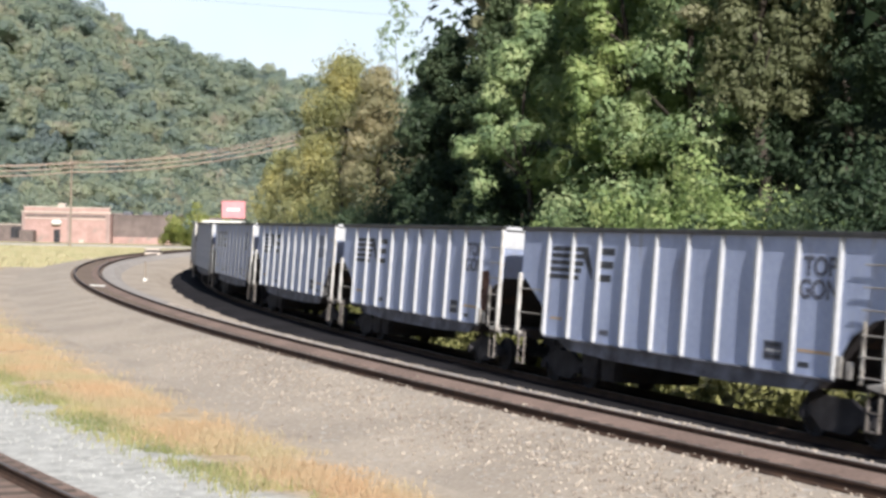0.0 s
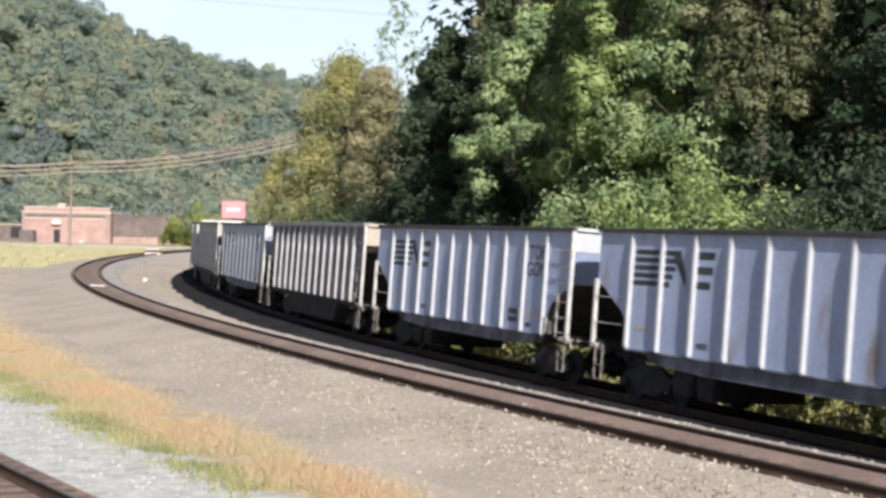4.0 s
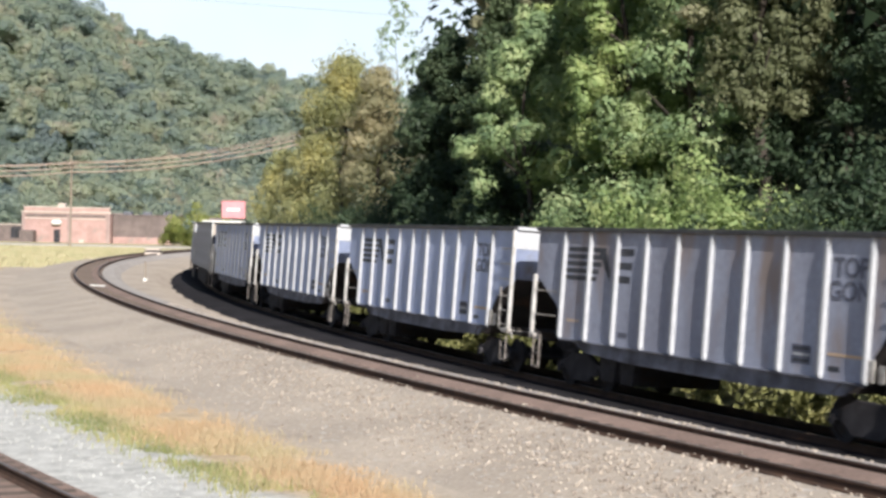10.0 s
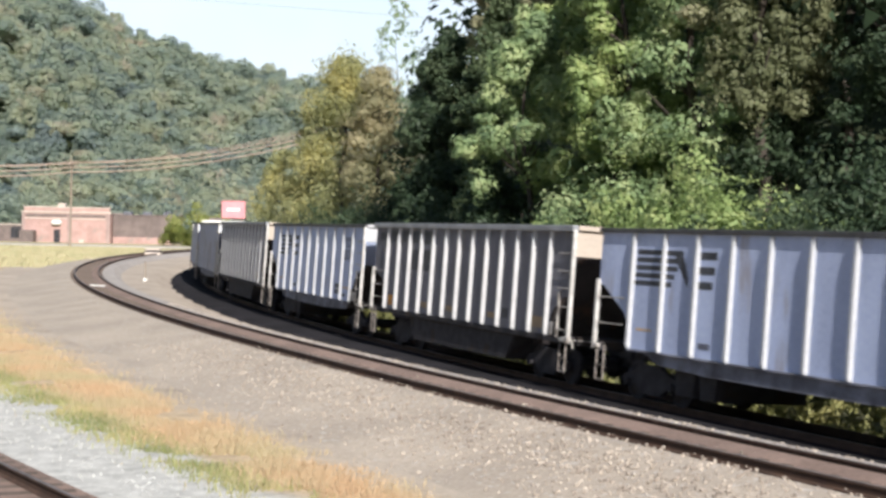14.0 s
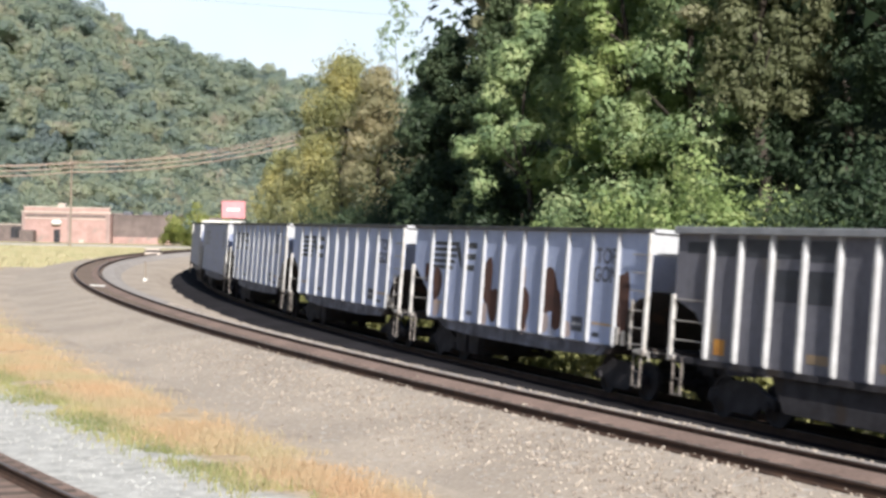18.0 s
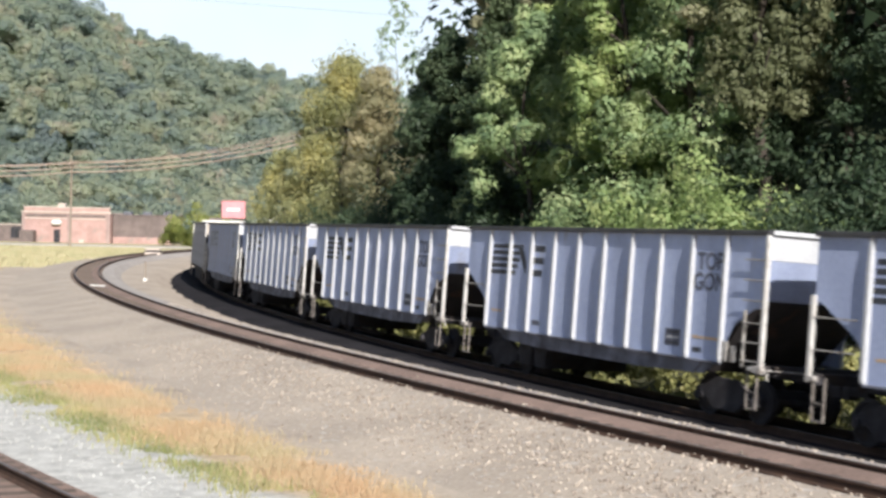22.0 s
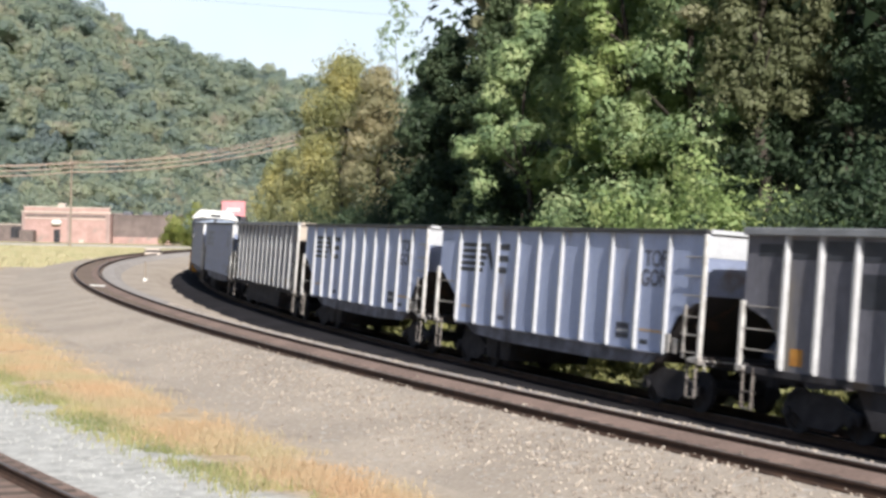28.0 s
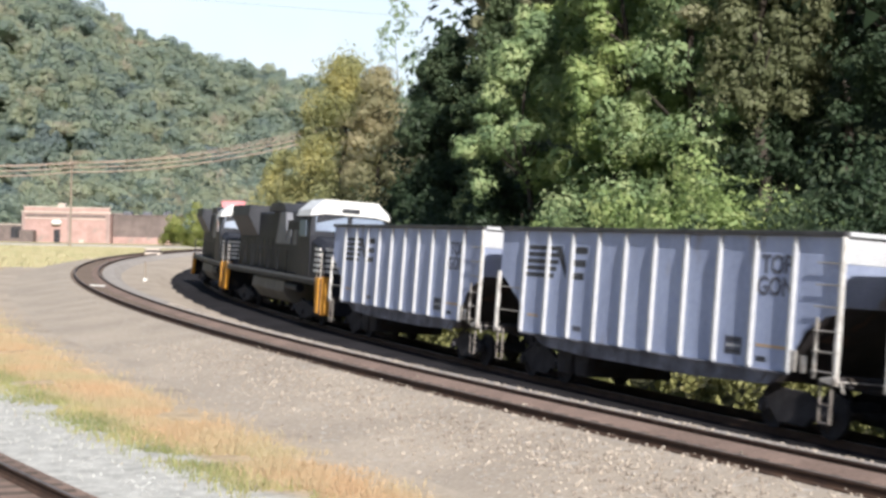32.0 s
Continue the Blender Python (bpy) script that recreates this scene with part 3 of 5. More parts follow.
# worn paint, lightened beyond the ladder steel for sun on the posts
M_POST = mat("sunlit_worn_post_paint", (0.62, 0.61, 0.6), (0.44, 0.42, 0.4), 4, 50, 0.6)


def corner_post(car, x, y, low, high):
    part("corner_post", MB().box(-0.045, 0.045, -0.045, 0.045, low, high).mesh("corner_post", M_POST, bevel=0.008), car, at=pose(x, y, 0))


M_STEP = mat("soiled_step_steel", (0.3, 0.27, 0.25), (0.13, 0.11, 0.1), 6, 50, 0.7)


def stirrup(car, x, y):
    """The hanging step under a corner, with its pale bracket."""
    part("stirrup_step", MB().box(-0.17, -0.145, -0.02, 0.02, 0.2, 1.0).box(0.145, 0.17, -0.02, 0.02, 0.2, 1.0).box(-0.17, 0.17, -0.03, 0.03, 0.19, 0.22).box(-0.17, 0.17, -0.02, 0.02, 0.52, 0.545).mesh("stirrup_step", M_STEP), car, at=pose(x, y, 0))


def ladder_end(car, x, y, low, high, rungs, upper=()):
    """Full corner post, a short inner stile, rungs and the step: the end with the ladder."""
    sx = math.copysign(1, x)
    corner_post(car, x, y, low, high)
    part("ladder_stile", MB().box(-0.028, 0.028, -0.025, 0.025, low, 2.1).mesh("ladder_stile", M_LADDER, bevel=0.005), car, at=pose(x - sx * 0.62, y, 0))
    for z in rungs:
        part("rung", RUNG, car, at=pose(x - sx * 0.31, y - math.copysign(0.03, -y), z))
    for z in upper:
        part("rung", RUNG, car, at=pose(x - sx * 0.33, y - math.copysign(0.03, -y), z))
    for dx, w, h in ((1.3, 0.11, 0.46), (0.98, 0.09, 0.38)):
        part("corner_bracket", MB().box(-w, w, -0.02, 0.02, low + 0.06, low + h).mesh("corner_bracket", M_LADDER, bevel=0.012), car, "pale steel corner bracket", at=pose(x - sx * dx, y * 0.985, 0))
    part("corner_casting", MB().extrude([(-0.4, 0.02), (0.06, -0.04), (0.1, 0.06), (0.04, 0.16), (-0.4, 0.08)], -0.06, 0.06).mesh("corner_casting", M_LADDER, bevel=0.02), car, "pale cast corner foot",
         at=pose(x, y, low - 0.06, 0, 0, 0 if sx > 0 else 180))
    part("uncoupling_lever", MB().tube((0.12, 0, 0.78), (0.12, -0.05 * sx, 0.98), 0.02, 0.02, 6).tube((0.12, 0, 0.98), (0.12, math.copysign(1.0, -y), 0.95), 0.018, 0.018, 6).mesh("uncoupling_lever", M_LADDER), car, at=pose(x + sx * 0.02, y * 0.95, 0))
    stirrup(car, x - sx * 0.24, y)


def plain_end(car, x, y, low, high, rungs):
    """Short corner post with two long grab irons and the step."""
    sx = math.copysign(1, x)
    corner_post(car, x, y, low, high)
    for z in rungs:
        part("rung", LONGRUNG, car, at=pose(x - sx * 0.56, y, z))
    part("corner_casting", MB().extrude([(-0.2, 0.0), (0.06, -0.04), (0.08, 0.12), (-0.2, 0.1)], -0.05, 0.05).mesh("corner_casting", M_LADDER, bevel=0.02), car, "pale cast corner foot",
         at=pose(x, y, low - 0.06, 0, 0, 0 if sx > 0 else 180))
    stirrup(car, x - sx * 0.3, y)


BOTTOM = 1.0
PRESS = 0.008


def dish(x, z):
    """How far the sheet between two ribs is pressed inwards."""
    if x < RIB0 or x > -RIB0:
        return 0.0
    u = ((x - RIB0) / BAY) % 1.0
    a, b = min(max((3.3 - z) / 0.4, 0), 1), min(max((z - BOTTOM) / 0.15, 0), 1)
    return PRESS * 4 * u * (1 - u) * a * b


def pressed_side(material):
    """The side sheet: nine lightly pressed bays between ribs, and flat end bays cut away below."""
    mb = MB()
    xs = [RIB0 + BAY * k / 8 for k in range(73)]
    zs = [BOTTOM, 1.15, 1.9, 2.7, 2.9, 3.1, 3.3, 3.6]
    w = len(xs)
    for back in (0.0, 0.02):
        mb.add([(x, dish(x, z) + back, z) for z in zs for x in xs],
               [(j * w + i, j * w + i + 1, (j + 1) * w + i + 1, (j + 1) * w + i) for j in range(len(zs) - 1) for i in range(w - 1)])
    mb.extrude([(-HALF, 3.6), (-HALF, 2.4), (-HALF + 0.2, 2.36), (RIB0 - 0.3, 1.78), (RIB0 - 0.1, 1.55), (RIB0, 1.1), (RIB0, 3.6)], 0.0, 0.02)
    mb.extrude([(HALF, 3.6), (HALF, 2.2), (HALF - 0.45, 2.12), (-RIB0 + 0.4, 1.8), (-RIB0 + 0.12, 1.42), (-RIB0, 1.1), (-RIB0, 3.6)], 0.0, 0.02)
    return mb.mesh("side_sheet", material)


def painted(x0, x1, low, high):
    """A patch of paint that follows the pressed sheet; low and high give its edges along x."""
    mb = MB()
    n = max(2, int((x1 - x0) / 0.08))
    xs = [x0 + (x1 - x0) * i / n for i in range(n + 1)]
    v = []
    for x in xs:
        for k in range(5):
            z = low(x) + (high(x) - low(x)) * k / 4
            v.append((x, dish(x, z) - 0.005, z))
    return mb.add(v, [(i * 5 + k, (i + 1) * 5 + k, (i + 1) * 5 + k + 1, i * 5 + k + 1) for i in range(n) for k in range(4)])


def emblem(material):
    """Striped emblem in plain shapes: five bars that run into a slanted block, and three short bars beside them."""
    made = []
    x0, z = RIB0 + 0.14, 2.82
    for i in range(5):
        zz = z + 0.34 - i * 0.17
        made.append(("emblem_bar", painted(x0 - 0.02 * i, x0 + 1.78 - 0.1 * i, lambda x, q=zz: q - 0.055, lambda x, q=zz: q + 0.055).mesh("emblem_bar", material)))
    made.append(("emblem_block", painted(x0 + 1.5, x0 + 2.0, lambda x: z + 0.22 - (x - x0 - 1.5) * 1.22, lambda x: z + 0.39 - max(0, x - x0 - 1.72) * 1.9).mesh("emblem_block", material)))
    for q, a, b in ((0.31, 2.42, 3.0), (0.0, 2.38, 2.94), (-0.31, 2.28, 2.88)):
        made.append(("emblem_bar", painted(x0 + a, x0 + b, lambda x, r=q: z + r - 0.08, lambda x, r=q: z + r + 0.08).mesh("emblem_bar", material)))
    return made


def words_at(x, z):
    me = text_mesh("TOP\nGON", 0.5, M_MARKGREY)
    for v in me.vertices:
        p = Vector((v.co.x + x, 0, v.co.y + z))
        v.co = (p.x, dish(p.x, p.z) - 0.006 - v.co.z, p.z)
    return me


WORDS = words_at(RIB0 + 8.52 * BAY, 2.8)


def blot(cx, cz, w, h, rnd):
    n = 16
    wob = [1 + 0.12 * math.sin(3 * 2 * math.pi * k / n + cx) + rnd.uniform(-0.07, 0.07) for k in range(n)]
    v = [(cx, dish(cx, cz) - 0.004, cz)]
    for r in (0.33, 0.66, 1.0):
        for k in range(n):
            g = 2 * math.pi * k / n
            q = math.copysign(abs(math.cos(g)) ** 0.7, math.cos(g))
            x, z = cx + w * wob[k] * r * q, cz + h * wob[k] * r * math.sin(g)
            v.append((x, dish(x, z) - 0.004, z))
    f = [(0, 1 + k, 1 + (k + 1) % n) for k in range(n)]
    for r in range(2):
        f += [(1 + r * n + k, 1 + (r + 1) * n + k, 1 + (r + 1) * n + (k + 1) % n, 1 + r * n + (k + 1) % n) for k in range(n)]
    return MB().add(v, f)


RUST_BLOTS = ((-5.13, 2.0, 0.32, 0.47), (-5.95, 2.3, 0.15, 0.3), (-1.6, 2.2, 0.34, 0.62), (-1.15, 1.58, 0.32, 0.45), (0.84, 1.62, 0.22, 0.54),
              (2.2, 2.1, 0.38, 0.56), (2.62, 1.62, 0.26, 0.5), (5.84, 2.02, 0.3, 0.74))
PRIMER_BLOTS = ((-5.1, 1.3, 0.26, 0.26), (-1.72, 1.3, 0.24, 0.3), (0.8, 1.08, 0.2, 0.16), (1.98, 1.32, 0.22, 0.3), (3.2, 1.2, 0.22, 0.2), (0.7, 2.3, 0.06, 0.4))


def raise_body(car, body=0.32):
    """Sets the body on its trucks: everything but the trucks moves up."""
    for o in car.children:
        if not o.name.startswith("truck"):
            up_by = 0.12 if o.name.startswith("coupler") else body
            o.matrix_basis = Matrix.Translation((0, 0, up_by)) @ o.matrix_basis
    return car


def hopper_car(label, body, rib, mark, group="coal cars of the passing train", patches=False):
    car = thing("coal_hopper_car", label, "rail car", group)
    side = pressed_side(body)
    marks = emblem(mark)
    chord = MB().extrude([(-HALF - 0.02, TOP - 0.1), (HALF + 0.02, TOP - 0.1), (HALF + 0.02, TOP), (-HALF - 0.02, TOP)], -0.085, 0.06).mesh("top_chord", M_CHORD, bevel=0.012)
    ribm = rib_mesh(rib, BOTTOM, TOP - 0.09, 0.13, 0.08)
    flange = MB().box(RIB0, -RIB0, -0.05, 0.03, BOTTOM - 0.05, BOTTOM + 0.005).mesh("bottom_flange", M_SILL, bevel=0.008)
    sill = MB().extrude([(-5.0, 0.95), (5.3, 0.95), (4.9, 0.72), (2.4, 0.64), (-2.4, 0.64), (-4.4, 0.72)], -0.03, 0.03).mesh("sill_board", M_SILL, bevel=0.01)
    for y in (-1.47, 1.47):
        turn = 0 if y < 0 else 180
        here = pose(0, y, 0, 0, 0, turn)
        part("side_sheet", side, car, at=here)
        part("top_chord", chord, car, "dark steel top chord", at=here)
        part("bottom_flange", flange, car, at=here)
        for i in range(10):
            part("rib", ribm, car, at=here @ pose(RIB0 + BAY * i, -0.004, 0))
        part("sill_board", sill, car, "sooty grey sill board", at=pose(0, y * 0.96, 0, 0, 0, turn))
        e = 1 if y < 0 else -1
        ladder_end(car, e * (HALF - 0.02), y * 1.03, 0.98, TOP - 0.1, (1.12, 1.48, 1.86), (2.3, 2.7, 3.1))
        plain_end(car, -e * (HALF - 0.02), y * 1.03, 0.98, 2.5, (1.5, 2.1))
        for nm, me in marks:
            part(nm, me, car, at=here)
        part("lettering", WORDS, car, "faded stencilled lettering", at=here)
        panel = part("data_panel", painted(3.42, 4.0, lambda x: 1.2, lambda x: 1.56).mesh("data_panel", M_MARKGREY), car, "dark blue-grey data panel", at=here)
        for q in (1.27, 1.38, 1.49):
            part("plain_bar", painted(3.47, 3.95, lambda x, q=q: q - 0.025, lambda x, q=q: q + 0.025).mesh("plain_bar", M_RIB if q == 1.38 else mark), panel, "plain stencilled bar", at=pose(0, -0.003, 0))
        part("plain_bar", painted(4.5, 4.82, lambda x: 1.14, lambda x: 1.24).mesh("plain_bar", mark), car, "dark plain bar", at=here)
        for x, w in ((RIB0 + 0.25, 0.6), (-RIB0 - 1.1, 1.0)):
            part("reflector_stripe", painted(x, x + w, lambda x: 1.42, lambda x: 1.48).mesh("reflector_stripe", M_STRIPE), car, "faded orange reflector stripe", at=here)
        part("plain_bar", painted(-2.9, -2.5, lambda x: 1.2, lambda x: 1.32).mesh("plain_bar", M_MARKGREY), car, "faded plain bar", at=here)
        if patches:
            rnd = random.Random(3)
            for q in PRIMER_BLOTS:
                part("primer_patch", blot(*q, rnd).mesh("primer_patch", M_PRIMER), car, "pale pinkish primer patch", at=here)
            for q in RUST_BLOTS:
                part("rust_patch", blot(*q, rnd).mesh("rust_patch", M_RUST), car, "brown rust patch", at=here @ pose(0, -0.002, 0))
    for sx in (-1, 1):
        turn = 0 if sx > 0 else 180
        part("end_sheet", MB().box(-0.02, 0.02, -1.46, 1.46, 3.1, TOP - 0.02).mesh("end_sheet", rib), car, "sunlit pale end sheet", at=pose(sx * (HALF - 0.04), 0, 0))
        part("end_chord", MB().box(-0.05, 0.05, -1.46, 1.46, TOP - 0.09, TOP).mesh("end_chord", rib, bevel=0.01), car, at=pose(sx * (HALF + 0.012), 0, 0))
        upper = MB().extrude([(0.0, 3.1), (0.03, 3.1), (-0.42, 2.3), (-0.45, 2.3)], -1.45, 1.45).mesh("upper_slope", body)
        part("upper_slope", upper, car, at=pose(sx * (HALF - 0.06), 0, 0, 0, 0, turn))
        slope = MB().extrude([(-0.45, 2.3), (-0.42, 2.3), (-2.3, 0.75), (-2.33, 0.75)], -1.45, 1.45).mesh("slope_sheet", M_SHADESLOPE)
        part("slope_sheet", slope, car, "rusty sloping end floor, coloured black for its shade", at=pose(sx * (HALF - 0.06), 0, 0, 0, 0, turn))
        part("end_sill", MB().box(-0.12, 0.12, -1.5, 1.5, 0.86, 1.06).mesh("end_sill", M_UNDER, bevel=0.015), car, at=pose(sx * (HALF - 0.08), 0, 0))
        part("coupler", COUPLER, car, at=pose(sx * (HALF - 0.03), 0, 0, 0, 0, turn))
        truck(car, sx * 5.2)
    part("centre_sill", MB().box(-HALF, HALF, -0.32, 0.32, 0.74, 0.99).mesh("centre_sill", M_UNDER, bevel=0.02), car)
    part("floor", MB().box(-4.8, 4.8, -1.44, 1.44, 0.96, 1.02).mesh("floor", M_SHADESLOPE), car)
    # blocks added to close off the black left half under the floor
    for x, w in ((-3.7, 0.42), (-2.85, 0.36)):
        part("hopper_chute", MB().extrude([(-w, 0.97), (w, 0.97), (w * 0.7, 0.12), (-w * 0.7, 0.12)], -1.2, 1.2).mesh("hopper_chute", M_UNDER, bevel=0.02), car, "sooty block added to close the view under the floor", at=pose(x, 0, 0))
    part("brake_cylinder", MB().tube((-3.0, -0.75, 0.78), (-2.2, -0.75, 0.78), 0.16, 0.16, 12).mesh("brake_cylinder", M_UNDER), car)
    part("air_reservoir", MB().tube((-2.6, 0.7, 0.78), (-1.2, 0.7, 0.78), 0.22, 0.22, 12).mesh("air_reservoir", M_UNDER), car)
    part("brake_rod", MB().tube((-2.2, -0.5, 0.7), (4.0, -0.3, 0.66), 0.02, 0.02, 6).mesh("brake_rod", M_UNDER), car)
    part("brake_wheel", MB().tube((0, 0, 0), (0.05, 0, 0), 0.26, 0.26, 14).mesh("brake_wheel", M_UNDER), car, at=pose(-HALF - 0.16, 0.75, 2.2))
    return raise_body(car)


M_STRIPE = mat("faded_orange_stripe", (0.6, 0.42, 0.27), (0.52, 0.4, 0.32), 3, 40, 0.7, bump=0)
M_PRIMER = mat("pink_primer_patch", (0.55, 0.44, 0.42), (0.46, 0.37, 0.36), 2, 30, 0.8, bump=0)
TUB_BAY = 0.982


def tub_car():
    car = thing("coal_gondola_car", "dark grey coal gondola with thirteen pale ribs and painted-out marks", "rail car", "coal cars of the passing train")
    top, h = TOP + 0.05, HALF_TUB
    r0 = -6 * TUB_BAY
    sheet = [(-h, top - 0.06), (h, top - 0.06), (h, 2.05), (h - 0.5, 1.98), (-r0 + 0.45, 1.8), (-r0 + 0.15, 1.5), (-r0 + 0.06, BOTTOM), (r0 - 0.06, BOTTOM), (r0 - 0.15, 1.6), (r0 - 0.5, 1.95), (-h, 2.2)]
    side = MB().extrude(sheet, -0.012, 0.012).mesh("side_sheet", M_DARKCAR)
    chord = MB().box(-h - 0.02, h + 0.02, -0.13, 0.07, top - 0.15, top).mesh("top_chord", M_CHORDGREY, bevel=0.015)
    ribm = rib_mesh(M_DARKRIB, BOTTOM + 0.02, top - 0.12, 0.125, 0.1)
    for y in (-1.47, 1.47):
        turn = 0 if y < 0 else 180
        here = pose(0, y, 0, 0, 0, turn)
        part("side_sheet", side, car, at=here)
        part("top_chord", chord, car, "grey steel top chord", at=here)
        for i in range(13):
            part("rib", ribm, car, at=here @ pose(r0 + TUB_BAY * i, -0.011, 0))
        part("tub_side", MB().extrude([(-3.9, 0.95), (3.9, 0.95), (3.4, 0.2), (-3.4, 0.2)], -0.03, 0.03).mesh("tub_side", M_UNDER, bevel=0.01), car, "black lower tub", at=pose(0, y * 0.94, 0))
        part("side_sill", MB().box(-h, h, -0.05, 0.05, 0.88, 1.02).mesh("side_sill", M_UNDER, bevel=0.012), car, at=pose(0, y, 0))
        e = 1 if y < 0 else -1
        ladder_end(car, e * (h - 0.02), y * 1.03, 0.98, top - 0.1, (1.2, 1.75), (2.2, 2.62, 3.05))
        plain_end(car, -e * (h - 0.02), y * 1.03, 0.98, 2.3, (1.35, 1.75, 2.2))
        for b, z, dz in ((0, 3.32, 0.36), (1, 3.32, 0.36), (2, 3.32, 0.36), (3, 3.3, 0.4), (2, 2.62, 0.62), (3, 2.62, 0.62), (-1, 3.3, 0.24)):
            x = r0 + TUB_BAY * (b + 0.5)
            part("painted_out_mark", MB().box(-0.4, 0.4, -0.004, 0.004, -dz / 2, dz / 2).mesh("painted_out_mark", M_MARK), car, "black painted-out lettering", at=here @ pose(x, -0.014, z))
        part("painted_out_mark", MB().box(-0.2, 0.2, -0.004, 0.004, -0.13, 0.13).mesh("painted_out_mark", M_MARK), car, "small black painted-out panel", at=here @ pose(r0 + TUB_BAY * 9.4, -0.014, 1.4))
        for b, w, hh, mt in ((0.42, 0.18, 0.16, M_ORANGE), (3.5, 0.3, 0.09, M_TAN), (5.5, 0.28, 0.08, M_TAN), (8.5, 0.26, 0.08, M_TAN), (11.45, 0.32, 0.14, M_TAN)):
            part("orange_patch", MB().box(-w, w, -0.004, 0.004, -hh, hh).mesh("orange_patch", mt), car, "weathered orange reflector panel", at=here @ pose(r0 + TUB_BAY * b, -0.014, 1.3))
    for sx in (-1, 1):
        turn = 0 if sx > 0 else 180
        part("end_sheet", MB().box(-0.02, 0.02, -1.46, 1.46, 2.98, top - 0.02).mesh("end_sheet", M_ENDTAN), car, "pale tan end sheet", at=pose(sx * (h - 0.04), 0, 0))
        part("end_chord", MB().box(-0.06, 0.06, -1.46, 1.46, top - 0.12, top).mesh("end_chord", M_ENDTAN, bevel=0.01), car, at=pose(sx * (h + 0.02), 0, 0))
        part("slope_sheet", MB().extrude([(0.0, 2.98), (0.03, 2.98), (-1.9, 0.75), (-1.93, 0.75)], -1.45, 1.45).mesh("slope_sheet", M_SHADESLOPE), car, at=pose(sx * (h - 0.06), 0, 0, 0, 0, turn))
        part("end_sill", MB().box(-0.12, 0.12, -1.5, 1.5, 0.86, 1.06).mesh("end_sill", M_UNDER, bevel=0.015), car, at=pose(sx * (h - 0.08), 0, 0))
        part("coupler", COUPLER, car, at=pose(sx * (h - 0.03), 0, 0, 0, 0, turn))
        truck(car, sx * 5.2)
    part("centre_sill", MB().box(-h, h, -0.32, 0.32, 0.74, 1.02).mesh("centre_sill", M_UNDER, bevel=0.02), car)
    part("tub_floor", MB().extrude([(-3.9, 0.94), (3.9, 0.94), (3.4, 0.2), (-3.4, 0.2)], -1.35, 1.35).mesh("tub_floor", M_UNDER, bevel=0.02), car)
    part("brake_wheel", MB().tube((0, 0, 0), (0.05, 0, 0), 0.26, 0.26, 14).mesh("brake_wheel", M_UNDER), car, at=pose(-h - 0.16, 0.75, 2.2))
    return raise_body(car)


M_TAN = mat("faint_orange_panel", (0.33, 0.24, 0.15), (0.26, 0.2, 0.14), 3, 40, 0.8, bump=0)


M_ENDTAN = mat("tan_weathered_end_paint", (0.52, 0.44, 0.375), (0.42, 0.36, 0.31), 1, 25, 0.6)
LOCO_L = 22.4


